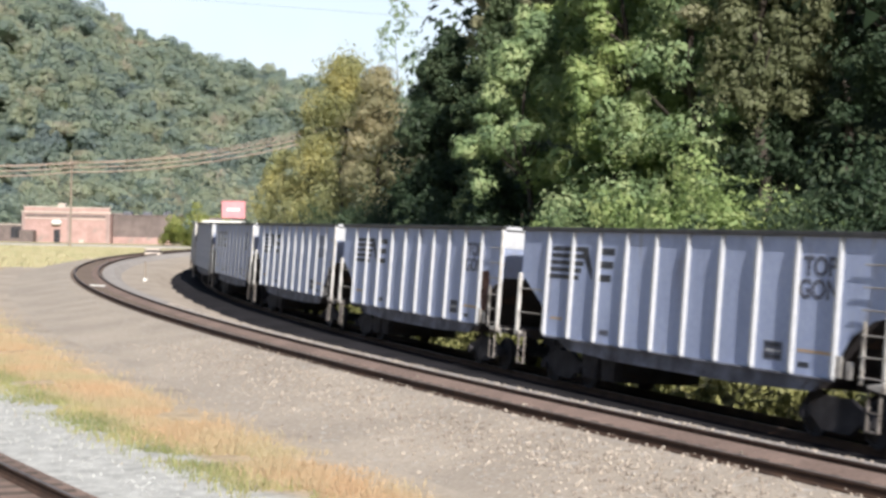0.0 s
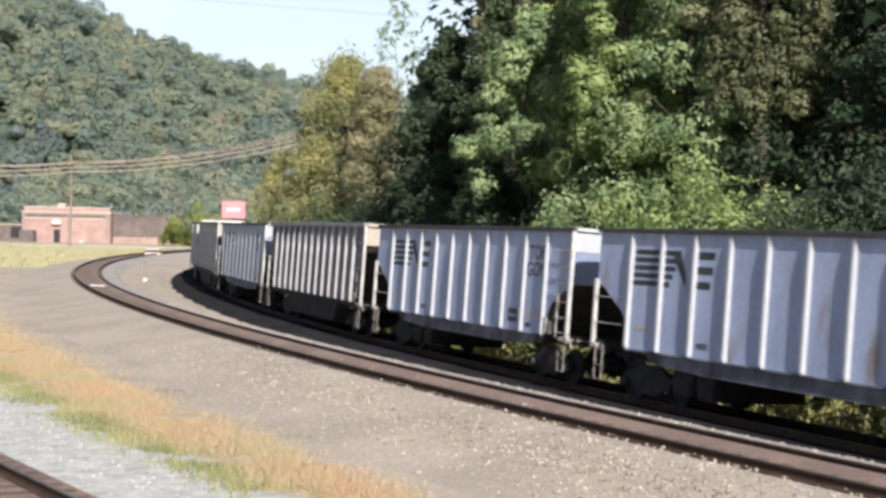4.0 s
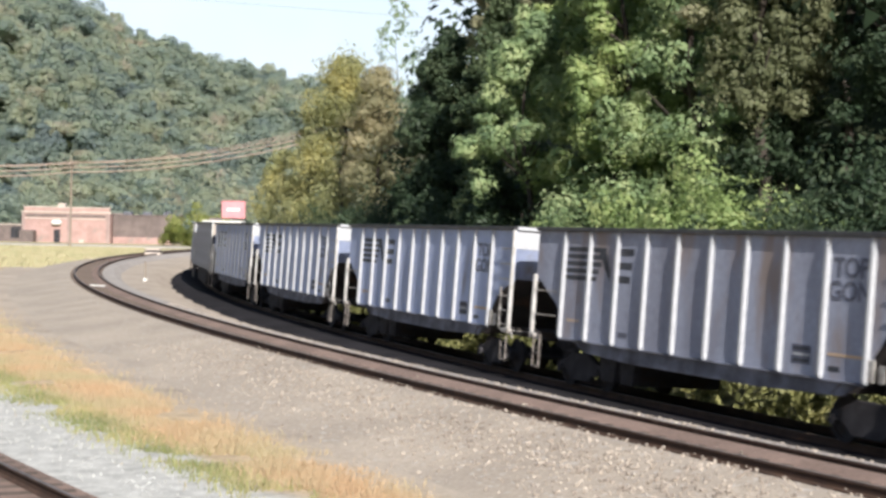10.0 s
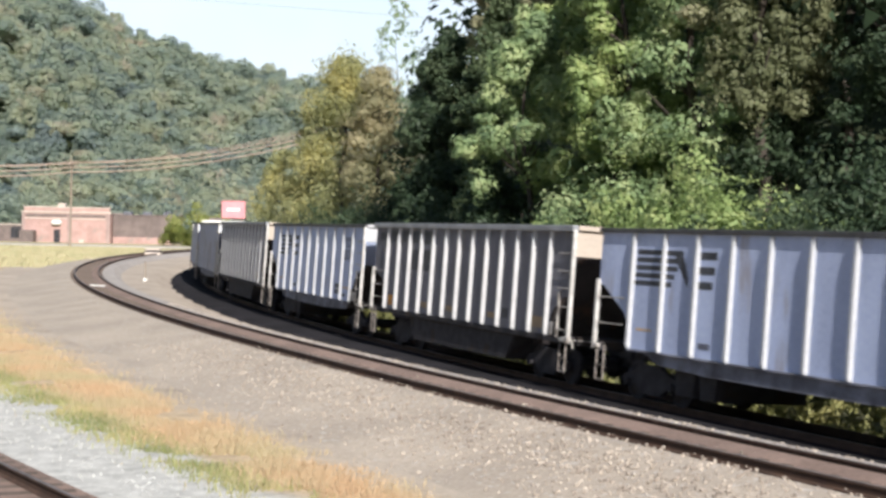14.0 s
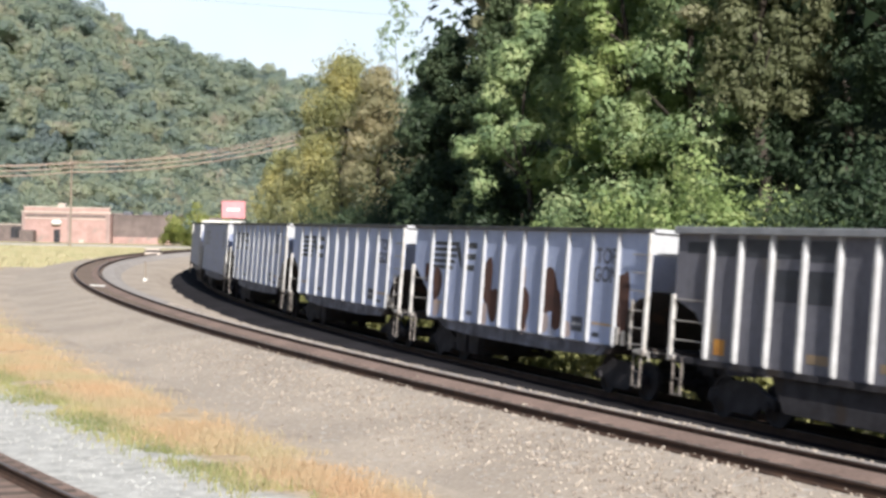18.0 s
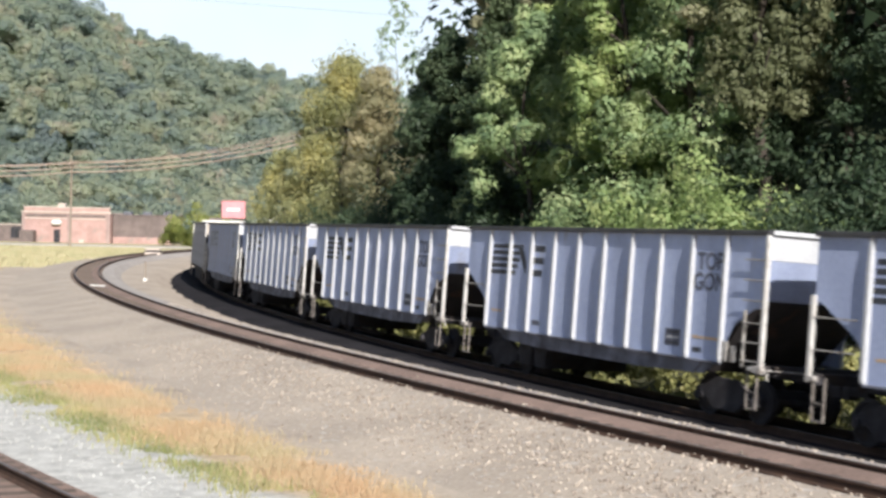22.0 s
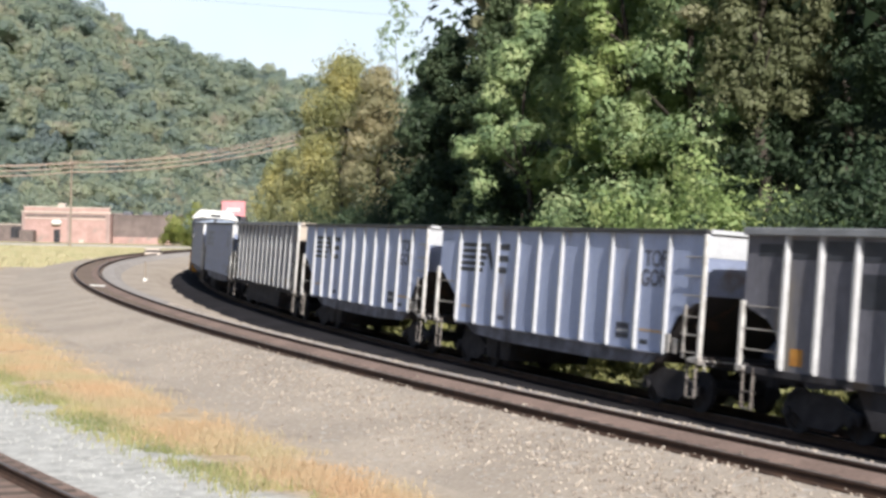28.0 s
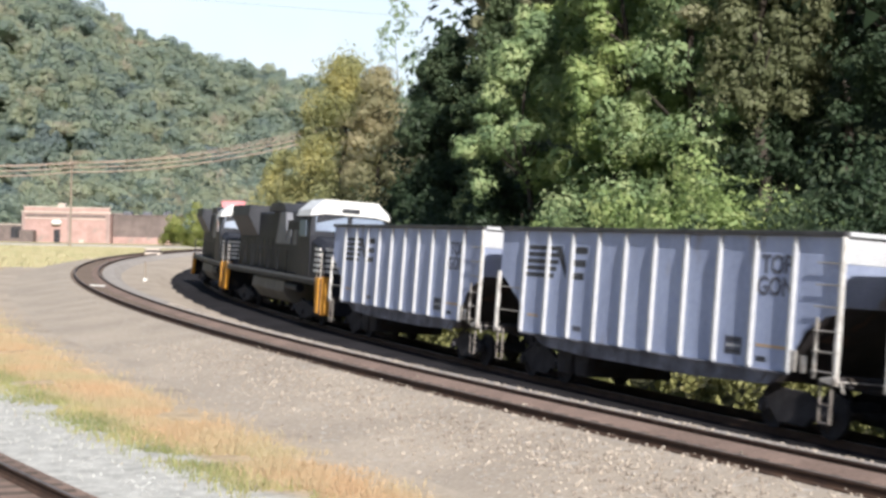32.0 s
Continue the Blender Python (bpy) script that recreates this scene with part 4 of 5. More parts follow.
def locomotive():
    e = thing("diesel_locomotive", "black diesel locomotive with white nose stripes and yellow steps", "locomotive", "pusher locomotives")
    h = LOCO_L / 2
    P = lambda name, m, material, label="", bevel=0.02, at=None: part(name, m.mesh(name, material, bevel=bevel), e, label, at)
    P("deck", MB().box(-h + 0.75, h - 0.75, -1.5, 1.5, 1.45, 1.72), M_LOCO)
    for y in (-1.5, 1.5):
        P("deck_stripe", MB().box(-h + 1.6, h - 1.5, y - 0.012, y + 0.012, 1.62, 1.72), M_LOCOGREY, "pale grey sill stripe", 0)
    P("long_hood", MB().extrude([(-h + 1.2, 1.72), (6.3, 1.72), (6.3, 4.3), (-h + 1.4, 4.3), (-h + 1.2, 4.1)], -0.95, 0.95), M_LOCO, "black long hood", 0.06)
    P("radiator", MB().loft([[(x, -0.97, 3.2), (x, -1.5, 4.1), (x, -1.45, 4.62), (x, 1.45, 4.62), (x, 1.5, 4.1), (x, 0.97, 3.2)] for x in (-h + 1.5, -h + 6.2)]), M_LOCODARK, "flared dark radiator wings")
    P("dynamic_brake", MB().extrude([(-1.8, 4.3), (2.2, 4.3), (1.6, 4.66), (-1.2, 4.66)], -1.2, 1.2), M_LOCODARK, "dark roof housing")
    P("inverter_cabinet", MB().box(3.4, 6.25, -1.35, -0.95, 1.75, 3.9), M_LOCO)
    P("blower_housing", MB().extrude([(0.6, 2.9), (2.9, 2.9), (2.4, 4.25), (1.2, 4.25)], -1.25, 1.25), M_LOCOGREY, "slanted grey blower duct")
    for x in (3.9, 5.2):
        P("grille", MB().box(x - 0.4, x + 0.4, -1.38, -1.352, 2.9, 3.5), M_LOCOGREY, "pale grey grille", 0)
    for i in range(7):
        x = -8.2 + i * 1.05
        P("hood_door", MB().box(x - 0.45, x + 0.45, -0.975, -0.952, 1.85, 3.1), M_LOCO, bevel=0)
    P("cab", MB().loft([[(6.3, -1.5, 1.72), (6.3, -1.55, 3.3), (6.3, -1.5, 4.1), (6.3, -1.0, 4.55), (6.3, 1.0, 4.55), (6.3, 1.5, 4.1), (6.3, 1.55, 3.3), (6.3, 1.5, 1.72)],
                        [(8.75, -1.5, 1.72), (8.75, -1.55, 3.3), (8.45, -1.5, 4.1), (8.45, -1.0, 4.5), (8.45, 1.0, 4.5), (8.45, 1.5, 4.1), (8.75, 1.55, 3.3), (8.75, 1.5, 1.72)]]), M_LOCO, "black wide cab", 0.03)
    # closed arch ends: the sunlit band above the windshield, painted white
    P("cab_roof", MB().loft([[(x, -1.58, 4.05), (x, -1.5, 4.3), (x, -1.05, 4.72), (x, 1.05, 4.72), (x, 1.5, 4.3), (x, 1.58, 4.05), (x, 1.0, 4.16), (x, -1.0, 4.16)] for x in (6.2, 8.62)]), M_ROOF, "cab roof painted white for the sun on it", 0)
    for y in (-0.72, 0.72):
        P("windshield", MB().add([(8.7, y - 0.62, 3.5), (8.7, y + 0.62, 3.5), (8.5, y + 0.62, 4.12), (8.5, y - 0.62, 4.12), (8.6, y - 0.62, 3.5), (8.6, y + 0.62, 3.5), (8.4, y + 0.62, 4.12), (8.4, y - 0.62, 4.12)],
                                 [(0, 1, 2, 3), (7, 6, 5, 4), (0, 4, 5, 1), (1, 5, 6, 2), (2, 6, 7, 3), (3, 7, 4, 0)]), M_GLASS, "windshield with the sky's reflection put in its colour", 0)
    for y in (-1.565, 1.565):
        P("side_window", MB().box(6.8, 8.0, y - 0.01, y + 0.01, 3.25, 3.9), M_GLASS, "cab side window", 0)
    P("number_board", MB().box(8.6, 8.66, -0.35, 0.35, 4.25, 4.42), M_LOCODARK)
    P("nose", MB().loft([[(x, -w, 1.72), (x, -w, t - 0.2), (x, -w + 0.25, t), (x, w - 0.25, t), (x, w, t - 0.2), (x, w, 1.72)] for x, w, t in ((8.74, 1.48, 3.3), (9.9, 1.4, 3.12), (10.25, 1.3, 2.9))]), M_LOCO, "black nose", 0.03)
    for i in range(5):
        z = 2.8 - i * 0.2
        P("nose_stripe", MB().box(10.2, 10.272 if i else 10.262, -1.24, 1.24, z - 0.055, z + 0.055), M_LOCOWHITE, "white nose stripe", 0)
        for y in (-1.42, 1.42):
            P("side_stripe", MB().box(9.2, 10.1, y - 0.025, y + 0.025, z - 0.05, z + 0.05), M_LOCOWHITE, "white nose stripe", 0)
    P("headlight", MB().tube((10.2, 0, 3.0), (10.3, 0, 3.0), 0.13, 0.13, 12), M_ROOF, bevel=0)
    P("pilot", MB().extrude([(h - 0.9, 0.4), (h - 0.62, 0.4), (h - 0.72, 1.72), (h - 0.9, 1.72)], -1.45, 1.45), M_LOCO, "black pilot plate")
    for y in (-1.2, 1.2):
        P("step_face", MB().extrude([(h - 0.62, 0.38), (h - 0.56, 0.38), (h - 0.62, 1.8), (h - 0.68, 1.8)], y - 0.2, y + 0.2), M_YELLOW, "orange-yellow step panel", 0.01)
    P("rear_pilot", MB().box(-h + 0.65, -h + 0.85, -1.45, 1.45, 0.4, 1.72), M_LOCO)
    for sx in (-1, 1):
        for y in (-1.42, 1.42):
            P("step_well", MB().extrude([(sx * (h - 0.7), 0.45), (sx * (h - 0.74), 1.75), (sx * (h - 1.35), 1.75), (sx * (h - 1.05), 0.45)], y - 0.09, y + 0.09), M_YELLOW, "orange-yellow corner steps")
            for q in (0.8, 1.4):
                P("grab_iron", MB().tube((sx * (h - q), y, 1.7), (sx * (h - q), y, 2.7), 0.028, 0.028, 6), M_LADDER, "pale grab iron", 0)
        part("coupler", COUPLER, e, at=pose(sx * (h - 0.72), 0, 0, 0, 0, 0 if sx > 0 else 180))
        truck(e, sx * 6.6, (-1.9, 0.0, 1.9), 1.05)
    P("fuel_tank", MB().loft([[(x, -1.35, 1.4), (x, -1.4, 0.95), (x, -1.0, 0.5), (x, 1.0, 0.5), (x, 1.4, 0.95), (x, 1.35, 1.4)] for x in (-3.4, 3.6)]), M_TANK, "dusty grey fuel tank", 0.03)
    P("air_tank", MB().tube((3.8, -1.2, 1.2), (6.0, -1.2, 1.2), 0.17, 0.17, 10), M_LOCO, bevel=0)
    for y in (-1.42, 1.42):
        P("handrail", MB().tube((-h + 1.5, y, 2.7), (6.2, y, 2.7), 0.022, 0.022, 6), M_LOCO, bevel=0)
        for i in range(9):
            x = -h + 1.6 + i * 1.95
            P("stanchion", MB().tube((x, y, 1.72), (x, y, 2.7), 0.02, 0.02, 6), M_LOCO, bevel=0)
    P("exhaust", MB().box(-0.3, 0.5, -0.3, 0.3, 4.66, 4.8), M_LOCO)
    P("horn", MB().tube((4.5, 0.3, 4.45), (5.1, 0.3, 4.45), 0.06, 0.1, 8), M_LOCOGREY, bevel=0)
    return raise_body(e, 0.25)


WHITE_LABEL = "pale grey-white ribbed coal hopper car with dark striped emblem"
hopper = hopper_car(WHITE_LABEL, M_SHADEBLUE, M_RIB, M_MARK)
dirty = hopper_car("soot-browned ribbed coal hopper car with faded emblem", M_DIRTY, M_RIB, M_MARK)
patched = hopper_car("white coal hopper car with large brown rust patches on its side", M_SHADEBLUE, M_RIB, M_MARK, patches=1)
tub = tub_car()
loco = locomotive()
TUBS = (6, 4, -1, -3, -11, -14)
# slack of the couplers: how far a car runs ahead of its even spacing
SLACK_K = [-16, -14, -13, -12, -10, -9, -8, -7, -6, -5, -4, -3, -1, 0, 1, 2, 3, 6, 8, 10, 13]
SLACK = [0.2, 0.2, 0.0, -0.15, -0.1, -0.3, -0.15, 0.2, 0.42, 0.3, 0.1, -0.2, -0.42, -0.5, -0.3, 0.0, 0.15, 0.08, 0.2, -0.1, -0.1]


def half_pitch(k):
    return 7.86 if k in TUBS else 7.56


def car_offset(k):
    """Where car k stands along the train, from car 0."""
    d = 0.0
    for j in range(1, abs(k) + 1):
        d += half_pitch(j - 1) + half_pitch(j) if k > 0 else -half_pitch(1 - j) - half_pitch(-j)
    return d + float(np.interp(k, SLACK_K, SLACK))


train = []
used = set()
for k in range(13, -17, -1):
    kind = tub if k in TUBS else dirty if k == 3 else patched if k == -4 else hopper
    if kind in used:
        ob = copy_thing(kind, Matrix())
    else:
        used.add(kind)
        ob = kind
    if k == 10:
        stain = random.Random(6)
        part("rust_patch", blot(5.86, 2.0, 0.3, 0.55, stain).mesh("rust_patch", M_RUST), ob, "dark red-brown rust patch", at=pose(0, -1.472, 0.32))
        tagged(ob, "pale grey-white coal hopper car with one red-brown rust patch")
    train.append((ob, car_offset(k)))
LAST = car_offset(-16) - half_pitch(-16)
train.append((loco, LAST - LOCO_L / 2))
train.append((copy_thing(loco, Matrix()), LAST - LOCO_L * 1.5))


# ---- trees and undergrowth ----
def px(xp, dist):
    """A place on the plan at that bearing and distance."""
    return (xp - 784) / 2648 * dist, dist


def limbs(mb, base, height, r, rnd, count):
    tips = []
    for i in range(count):
        z0 = height * rnd.uniform(0.25, 0.75)
        g = rnd.uniform(0, 2 * math.pi)
        ln = height * rnd.uniform(0.1, 0.2)
        a = Vector((base[0], base[1], base[2] + z0))
        mid = a + Vector((math.cos(g) * ln * 0.5, math.sin(g) * ln * 0.5, ln * 0.35))
        tip = mid + Vector((math.cos(g + 0.3) * ln * 0.5, math.sin(g + 0.3) * ln * 0.5, ln * 0.4))
        mb.tube(a, mid, r * 0.4, r * 0.25, 6)
        mb.tube(mid, tip, r * 0.25, r * 0.08, 6)
        tips.append(tip)
    return tips


def tree(name, label, xp, dist, top, width, leaf, size=0.3, clumps=70, per=70, low=0.15, depth=0.8, seed=1, shape=0.6, z=None, group="", spread=0.7, girth=1.0, puff=1.0):
    """A tree whose crown is made of many leafy clumps of uneven size."""
    rnd = random.Random(seed)
    rg = np.random.default_rng(seed)
    x, y = px(xp, dist)
    z = ground_height(x, y) - 0.1 if z is None else z
    h = top - z
    t = thing(name, label, "tree", group, at=pose(x, y, z))
    mb = MB()
    r = (0.012 * h + 0.04) * girth
    pts = [Vector((0.25 * math.sin(i * 1.3 + seed), 0.25 * math.cos(i * 1.7 + seed), h * 0.86 * i / 6)) * 1.0 for i in range(7)]
    pts[0] = Vector((0, 0, 0))
    for i in range(6):
        mb.tube(pts[i], pts[i + 1], r * (1 - i / 7), r * (1 - (i + 1) / 7), 8)
    limbs(mb, (0, 0, 0), h * 0.9, r, rnd, 9)
    part("trunk", mb.mesh("trunk", M_BARK, smooth=True), t)
    g = rg.uniform(0, 2 * np.pi, clumps)
    u = rg.uniform(0, 1, clumps)
    zz = low + (1 - low) * u
    prof = np.sin(np.pi * np.clip((zz - low * 0.6) / (1.06 - low * 0.6), 0.02, 1) ** shape)
    rr = width / 2 * prof * (0.62 + 0.38 * rg.random(clumps)) * np.sqrt(rg.uniform(0.25, 1, clumps))
    c = np.stack([rr * np.cos(g), rr * np.sin(g) * depth, zz * h * 0.97], 1)
    rad = rg.uniform(0.07, 0.165, clumps) * puff * width * (0.75 + 0.25 * prof)
    leaves = clump_leaves(c, rad, per, size, 0.8, 0.3, spread)
    part("crown", quick_mesh("crown", leaves.reshape(-1, 3), 4, leaf), t)
    return t


def bush(xp, dist, w, h, leaf, seed, label="sunlit yellow-green bush beside the ballast", size=0.2, n=14, per=70, zoff=0.0, name="bush", group="trackside bushes"):
    rg = np.random.default_rng(seed)
    x, y = px(xp, dist)
    z = ground_height(x, y)
    c = np.stack([rg.normal(0, w * 0.3, n), rg.normal(0, w * 0.18, n), np.abs(rg.normal(0.35, 0.28, n)) * h + zoff], 1)
    rad = rg.uniform(0.15, 0.3, n) * w
    rad = np.minimum(rad, h * 0.5)
    me = quick_mesh("bush", clump_leaves(c, rad, per, size, 0.85, 0.35, 0.4).reshape(-1, 3), 4, leaf)
    return thing(name, label, "bush", group, data=me, at=pose(x, y, z))


# big vine-hung trees behind the train
tree("vine_tree", "tall tree hung with green vines beside the railway", 1030, 60, 19.0, 6.6, L_VINE, 0.135, 110, 400, 0.12, 0.7, 11, 0.5, spread=0.22)
tree("vine_tree", "tall tree draped with bright green vines", 1085, 56, 20.0, 6.6, L_VINE, 0.13, 110, 400, 0.0, 0.7, 12, 0.5, spread=0.22)
tree("vine_tree", "green-leaved tree with spreading lower boughs", 930, 58, 12.0, 5.6, L_GREEN, 0.135, 55, 380, 0.42, 0.7, 43, 0.6, spread=0.22)
tree("vine_tree", "tree hidden under a curtain of bright vines", 1095, 53, 16.0, 5.0, L_VINE, 0.13, 80, 380, 0.3, 0.7, 41, 0.6, spread=0.22)
tree("vine_tree", "tall broad tree draped with green vines", 1225, 51, 19.0, 6.4, L_GREEN, 0.125, 100, 400, 0.02, 0.7, 13, 0.5, spread=0.22)
tree("broadleaf_tree", "tall tree with olive-brown autumn leaves", 1345, 49, 20.0, 5.6, L_OLIVE, 0.125, 125, 320, 0.3, 0.7, 14, 0.6, spread=0.22)
tree("broadleaf_tree", "tall green tree with leaves coloured dark for shade", 1500, 50, 21.0, 6.6, L_SHADED, 0.12, 80, 320, 0.05, 0.7, 15, 0.6)
tree("broadleaf_tree", "tall green tree with leaves coloured dark for shade", 1600, 46, 19.0, 6.0, L_SHADED, 0.12, 60, 300, 0.05, 0.7, 16, 0.6)
tree("broadleaf_tree", "low tree with leaves coloured as shaded by taller ones", 1375, 50, 9.0, 5.5, L_SHADED, 0.12, 70, 300, 0.0, 0.7, 31, 0.5)
tree("broadleaf_tree", "tree beside the curve with leaves coloured dark for shade", 797, 74, 13.2, 7.0, L_SHADED, 0.15, 130, 320, 0.0, 0.8, 17, 0.5)
tree("broadleaf_tree", "paler-topped tree with some shade put in its leaf colour", 880, 65, 13.8, 5.0, L_HALFSHADE, 0.15, 80, 320, 0.2, 0.8, 18, 0.5)
tree("broadleaf_tree", "olive-leaved tall tree above the vines", 925, 70, 20.5, 5.5, L_OLIVE, 0.14, 70, 300, 0.55, 0.8, 19, 0.7, spread=0.22)
tree("autumn_tree", "rounded tree with yellow autumn leaves", 606, 100, 15.0, 11.0, L_YELLOW, 0.135, 140, 340, 0.0, 0.8, 20, 0.4, spread=0.6)
tree("autumn_tree", "brown-green autumn tree behind the train", 668, 97, 13.8, 7.6, L_RUSSET, 0.15, 90, 260, 0.0, 0.8, 21, 0.5, spread=0.22)
tree("broadleaf_tree", "olive-green tree behind the darker trees", 800, 92, 15.4, 5.0, L_YELLOW, 0.14, 60, 240, 0.3, 0.8, 27, 0.6, spread=0.4)
tree("broadleaf_tree", "tree beside the autumn trees, leaves coloured dark for shade", 752, 82, 12.4, 5.0, L_SHADED, 0.15, 100, 300, 0.0, 0.8, 28, 0.5)
tree("autumn_tree", "yellow-olive autumn tree behind the train", 548, 103, 11.6, 6.0, L_YELLOW, 0.135, 70, 320, 0.0, 0.8, 29, 0.4, spread=0.6)
tree("autumn_tree", "small yellow-green tree behind the train", 495, 106, 8.6, 6.5, L_YELLOW, 0.135, 60, 330, 0.0, 0.8, 22, 0.5, spread=0.6)
tree("sparse_tree", "thin tall tree with sparse leaves against the sky", 698, 118, 22.5, 7.5, L_GREEN, 0.15, 130, 22, 0.3, 0.9, 23, 0.55, girth=0.3, puff=0.42)
# the darkest mounds stand for the shade at the trees' feet
for i, (xp, d, w, h, lf) in enumerate(((1060, 53, 4.5, 3.8, L_GREEN), (1180, 48, 4.5, 5.0, L_VINE), (1290, 45, 5.0, 6.0, L_VINE), (1370, 43, 3.2, 3.2, L_HALFSHADE), (980, 57, 4.0, 3.0, L_HALFSHADE),
                                       (1470, 41, 3.0, 2.2, L_SHADED), (1555, 40, 3.0, 3.0, L_SHADED), (1650, 38, 4.0, 4.0, L_SHADED), (900, 62, 4.0, 2.6, L_SHADED), (760, 72, 4.5, 3.2, L_SHADED), (660, 84, 4.5, 3.4, L_SHADED), (590, 92, 5.0, 3.6, L_SHADED), (700, 82, 5.0, 4.2, L_SHADED), (625, 88, 4.5, 3.6, L_HALFSHADE), (545, 97, 4.5, 3.0, L_HALFSHADE),
                                       (830, 68, 4.5, 3.8, L_SHADED), (940, 60, 4.0, 3.2, L_SHADED))):
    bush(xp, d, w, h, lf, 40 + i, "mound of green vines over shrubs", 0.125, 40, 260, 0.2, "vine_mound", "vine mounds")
for i in range(64):
    s = -72 + i * 1.8
    m = on_track(2, s)
    p = m @ Vector((0, 3.55 + 0.35 * math.sin(i * 2.1), 0))
    rg = np.random.default_rng(80 + i)
    c = np.stack([rg.normal(0, 1.0, 12), rg.normal(0, 0.5, 12), np.abs(rg.normal(0.75, 0.5, 12))], 1)
    me = quick_mesh("bush", clump_leaves(c, rg.uniform(0.3, 0.55, 12), 60, 0.16, 0.85, 0.5).reshape(-1, 3), 4, L_BUSH)
    thing("bush", "sunlit yellow-green bush beside the ballast", "bush", "trackside bushes", data=me, at=pose(p.x, p.y, ground_height(p.x, p.y)))


def woods(name, label, places, leaf, rmin, rmax, per, size, tall, clumps=7, flat=0.28, sway=1.5, inner=0.2, lumps=0.2):
    """A stretch of woodland far off: crowns of uneven leafy clumps over the whole slope."""
    rg = np.random.default_rng(5)
    cs, rs = [], []
    for x, y, z in places:
        k = rg.uniform(0.65, 1.4)
        for j in range(clumps):
            cs.append((x + rg.normal(0, sway) * k, y + rg.normal(0, sway) * k, z + tall * k * rg.uniform(0.35, 1.0)))
            rs.append(rg.uniform(rmin, rmax) * k)
    cs, rs = np.array(cs), np.array(rs)
    me = quick_mesh(name, clump_leaves(cs, rs, per, size, 0.85, inner, flat, lumps, True).reshape(-1, 3), 3, leaf)
    return thing(name, label, "woods", kind="stuff", data=me)


rw = random.Random(9)
far = []
y = 338.0
while y < 690:
    w0, w1 = -0.36 * y, 0.0 * y
    x = w0
    while x < w1:
        xx, yy = x + rw.uniform(-3, 3), y + rw.uniform(-3, 3)
        far.append((xx, yy, ground_height(xx, yy)))
        x += 8.0
    y += 8.5
woods("far_woods", "green and yellowing autumn woods over the far hillside", far, L_HAZEHILL, 2.4, 4.2, 460, 0.6, 8.5, 3, 0.4, 2.1, 0.35, 0.3)
near = []
for i in range(330):
    d, s = rw.uniform(13, 60), rw.uniform(-130, 95)
    m = on_track(2, s)
    p = m @ Vector((0, d, 0))
    if p.y > 12 and (p.x > 0.03 * p.y):
        near.append((p.x, p.y, ground_height(p.x, p.y)))
# leaf colour darkened so gaps between the front trees read as shade
woods("slope_woods", "green woods above the railway, leaves coloured dark for shade", near, L_SHADED, 1.2, 2.2, 100, 0.34, 10, 9)
valley = []
for i in range(150):
    yy = rw.uniform(300, 345)
    xx = yy * rw.uniform(-0.34, -0.09)
    valley.append((xx, yy, ground_height(xx, yy) - 2.5))
woods("valley_trees", "low green trees behind the brick buildings", valley, L_HAZEHILL, 1.4, 2.2, 120, 0.36, 8, 6)
for i, (xp, d, w, h) in enumerate(((335, 240, 5, 6.0), (368, 235, 5, 6.4), (312, 245, 4, 4.4), (392, 240, 4, 5.4))):
    bush(xp, d, w, h, L_SHRUB, 60 + i, "yellow-green shrub near the brick building", 0.3, 20, 130, 0.3, "shrub", "far shrubs")


# ---- grass, stones ----
def blades(n, place, height, width, material, name, label):
    pos = np.array([place() for _ in range(n)])
    g = RNG.uniform(0, 2 * np.pi, n)
    lean = RNG.normal(0, 0.3, (n, 2))
    hh = height * RNG.uniform(0.5, 1.3, n)
    w = width * RNG.uniform(0.6, 1.4, n)
    d = np.stack([np.cos(g) * w, np.sin(g) * w, np.zeros(n)], 1)
    tip = pos + np.stack([lean[:, 0] * hh, lean[:, 1] * hh, hh], 1)
    v = np.stack([pos - d, pos + d, tip], 1)
    return thing(name, label, "grass", kind="stuff", data=quick_mesh(name, v.reshape(-1, 3), 3, material))


def band_place(rnd, o_mid, o_sd, s0, s1, clump=0.0, leave=0.0, widen=0.0):
    def f():
        while True:
            s = rnd.uniform(s0, s1)
            o = rnd.gauss(o_mid + leave * (38 - s), o_sd + widen * max(38 - s, 0))
            a = 3.5 + s / R1
            x, y = C1.x + (R1 + o) * math.cos(a), C1.y + (R1 + o) * math.sin(a)
            if noise.noise(Vector((x * 0.7, y * 0.7, 5))) > clump:
                return x, y, ground_height(x, y) - 0.02
    return f


blades(110000, band_place(random.Random(1), 6.05, 0.5, -20, 56, -0.3, 0.036, 0.009), 0.13, 0.009, L_GRASS, "dry_grass", "strip of tall orange-tan dry grass between the tracks")
blades(32000, band_place(random.Random(2), 7.0, 0.3, -20, 56, -0.4, 0.06, 0.006), 0.12, 0.013, L_GREENGRASS, "green_grass", "tufts of green grass at the edge of pale gravel")

blades(2600, band_place(random.Random(8), 3.72, 0.16, 10, 56, 0.12), 0.05, 0.012, L_BUSH, "low_weeds", "line of low dark weeds along a wheel rut")


def verge_place(rnd):
    def f():
        y = rnd.uniform(118, 215)
        x = y * rnd.uniform(-0.32, -0.2)
        while out_of_1(x, y) < 4.5:
            y = rnd.uniform(118, 215)
            x = y * rnd.uniform(-0.32, -0.2)
        return x, y, ground_height(x, y)
    return f


blades(12000, verge_place(random.Random(3)), 0.28, 0.09, L_VERGE, "verge_grass", "yellow-green grass verge beside the road")


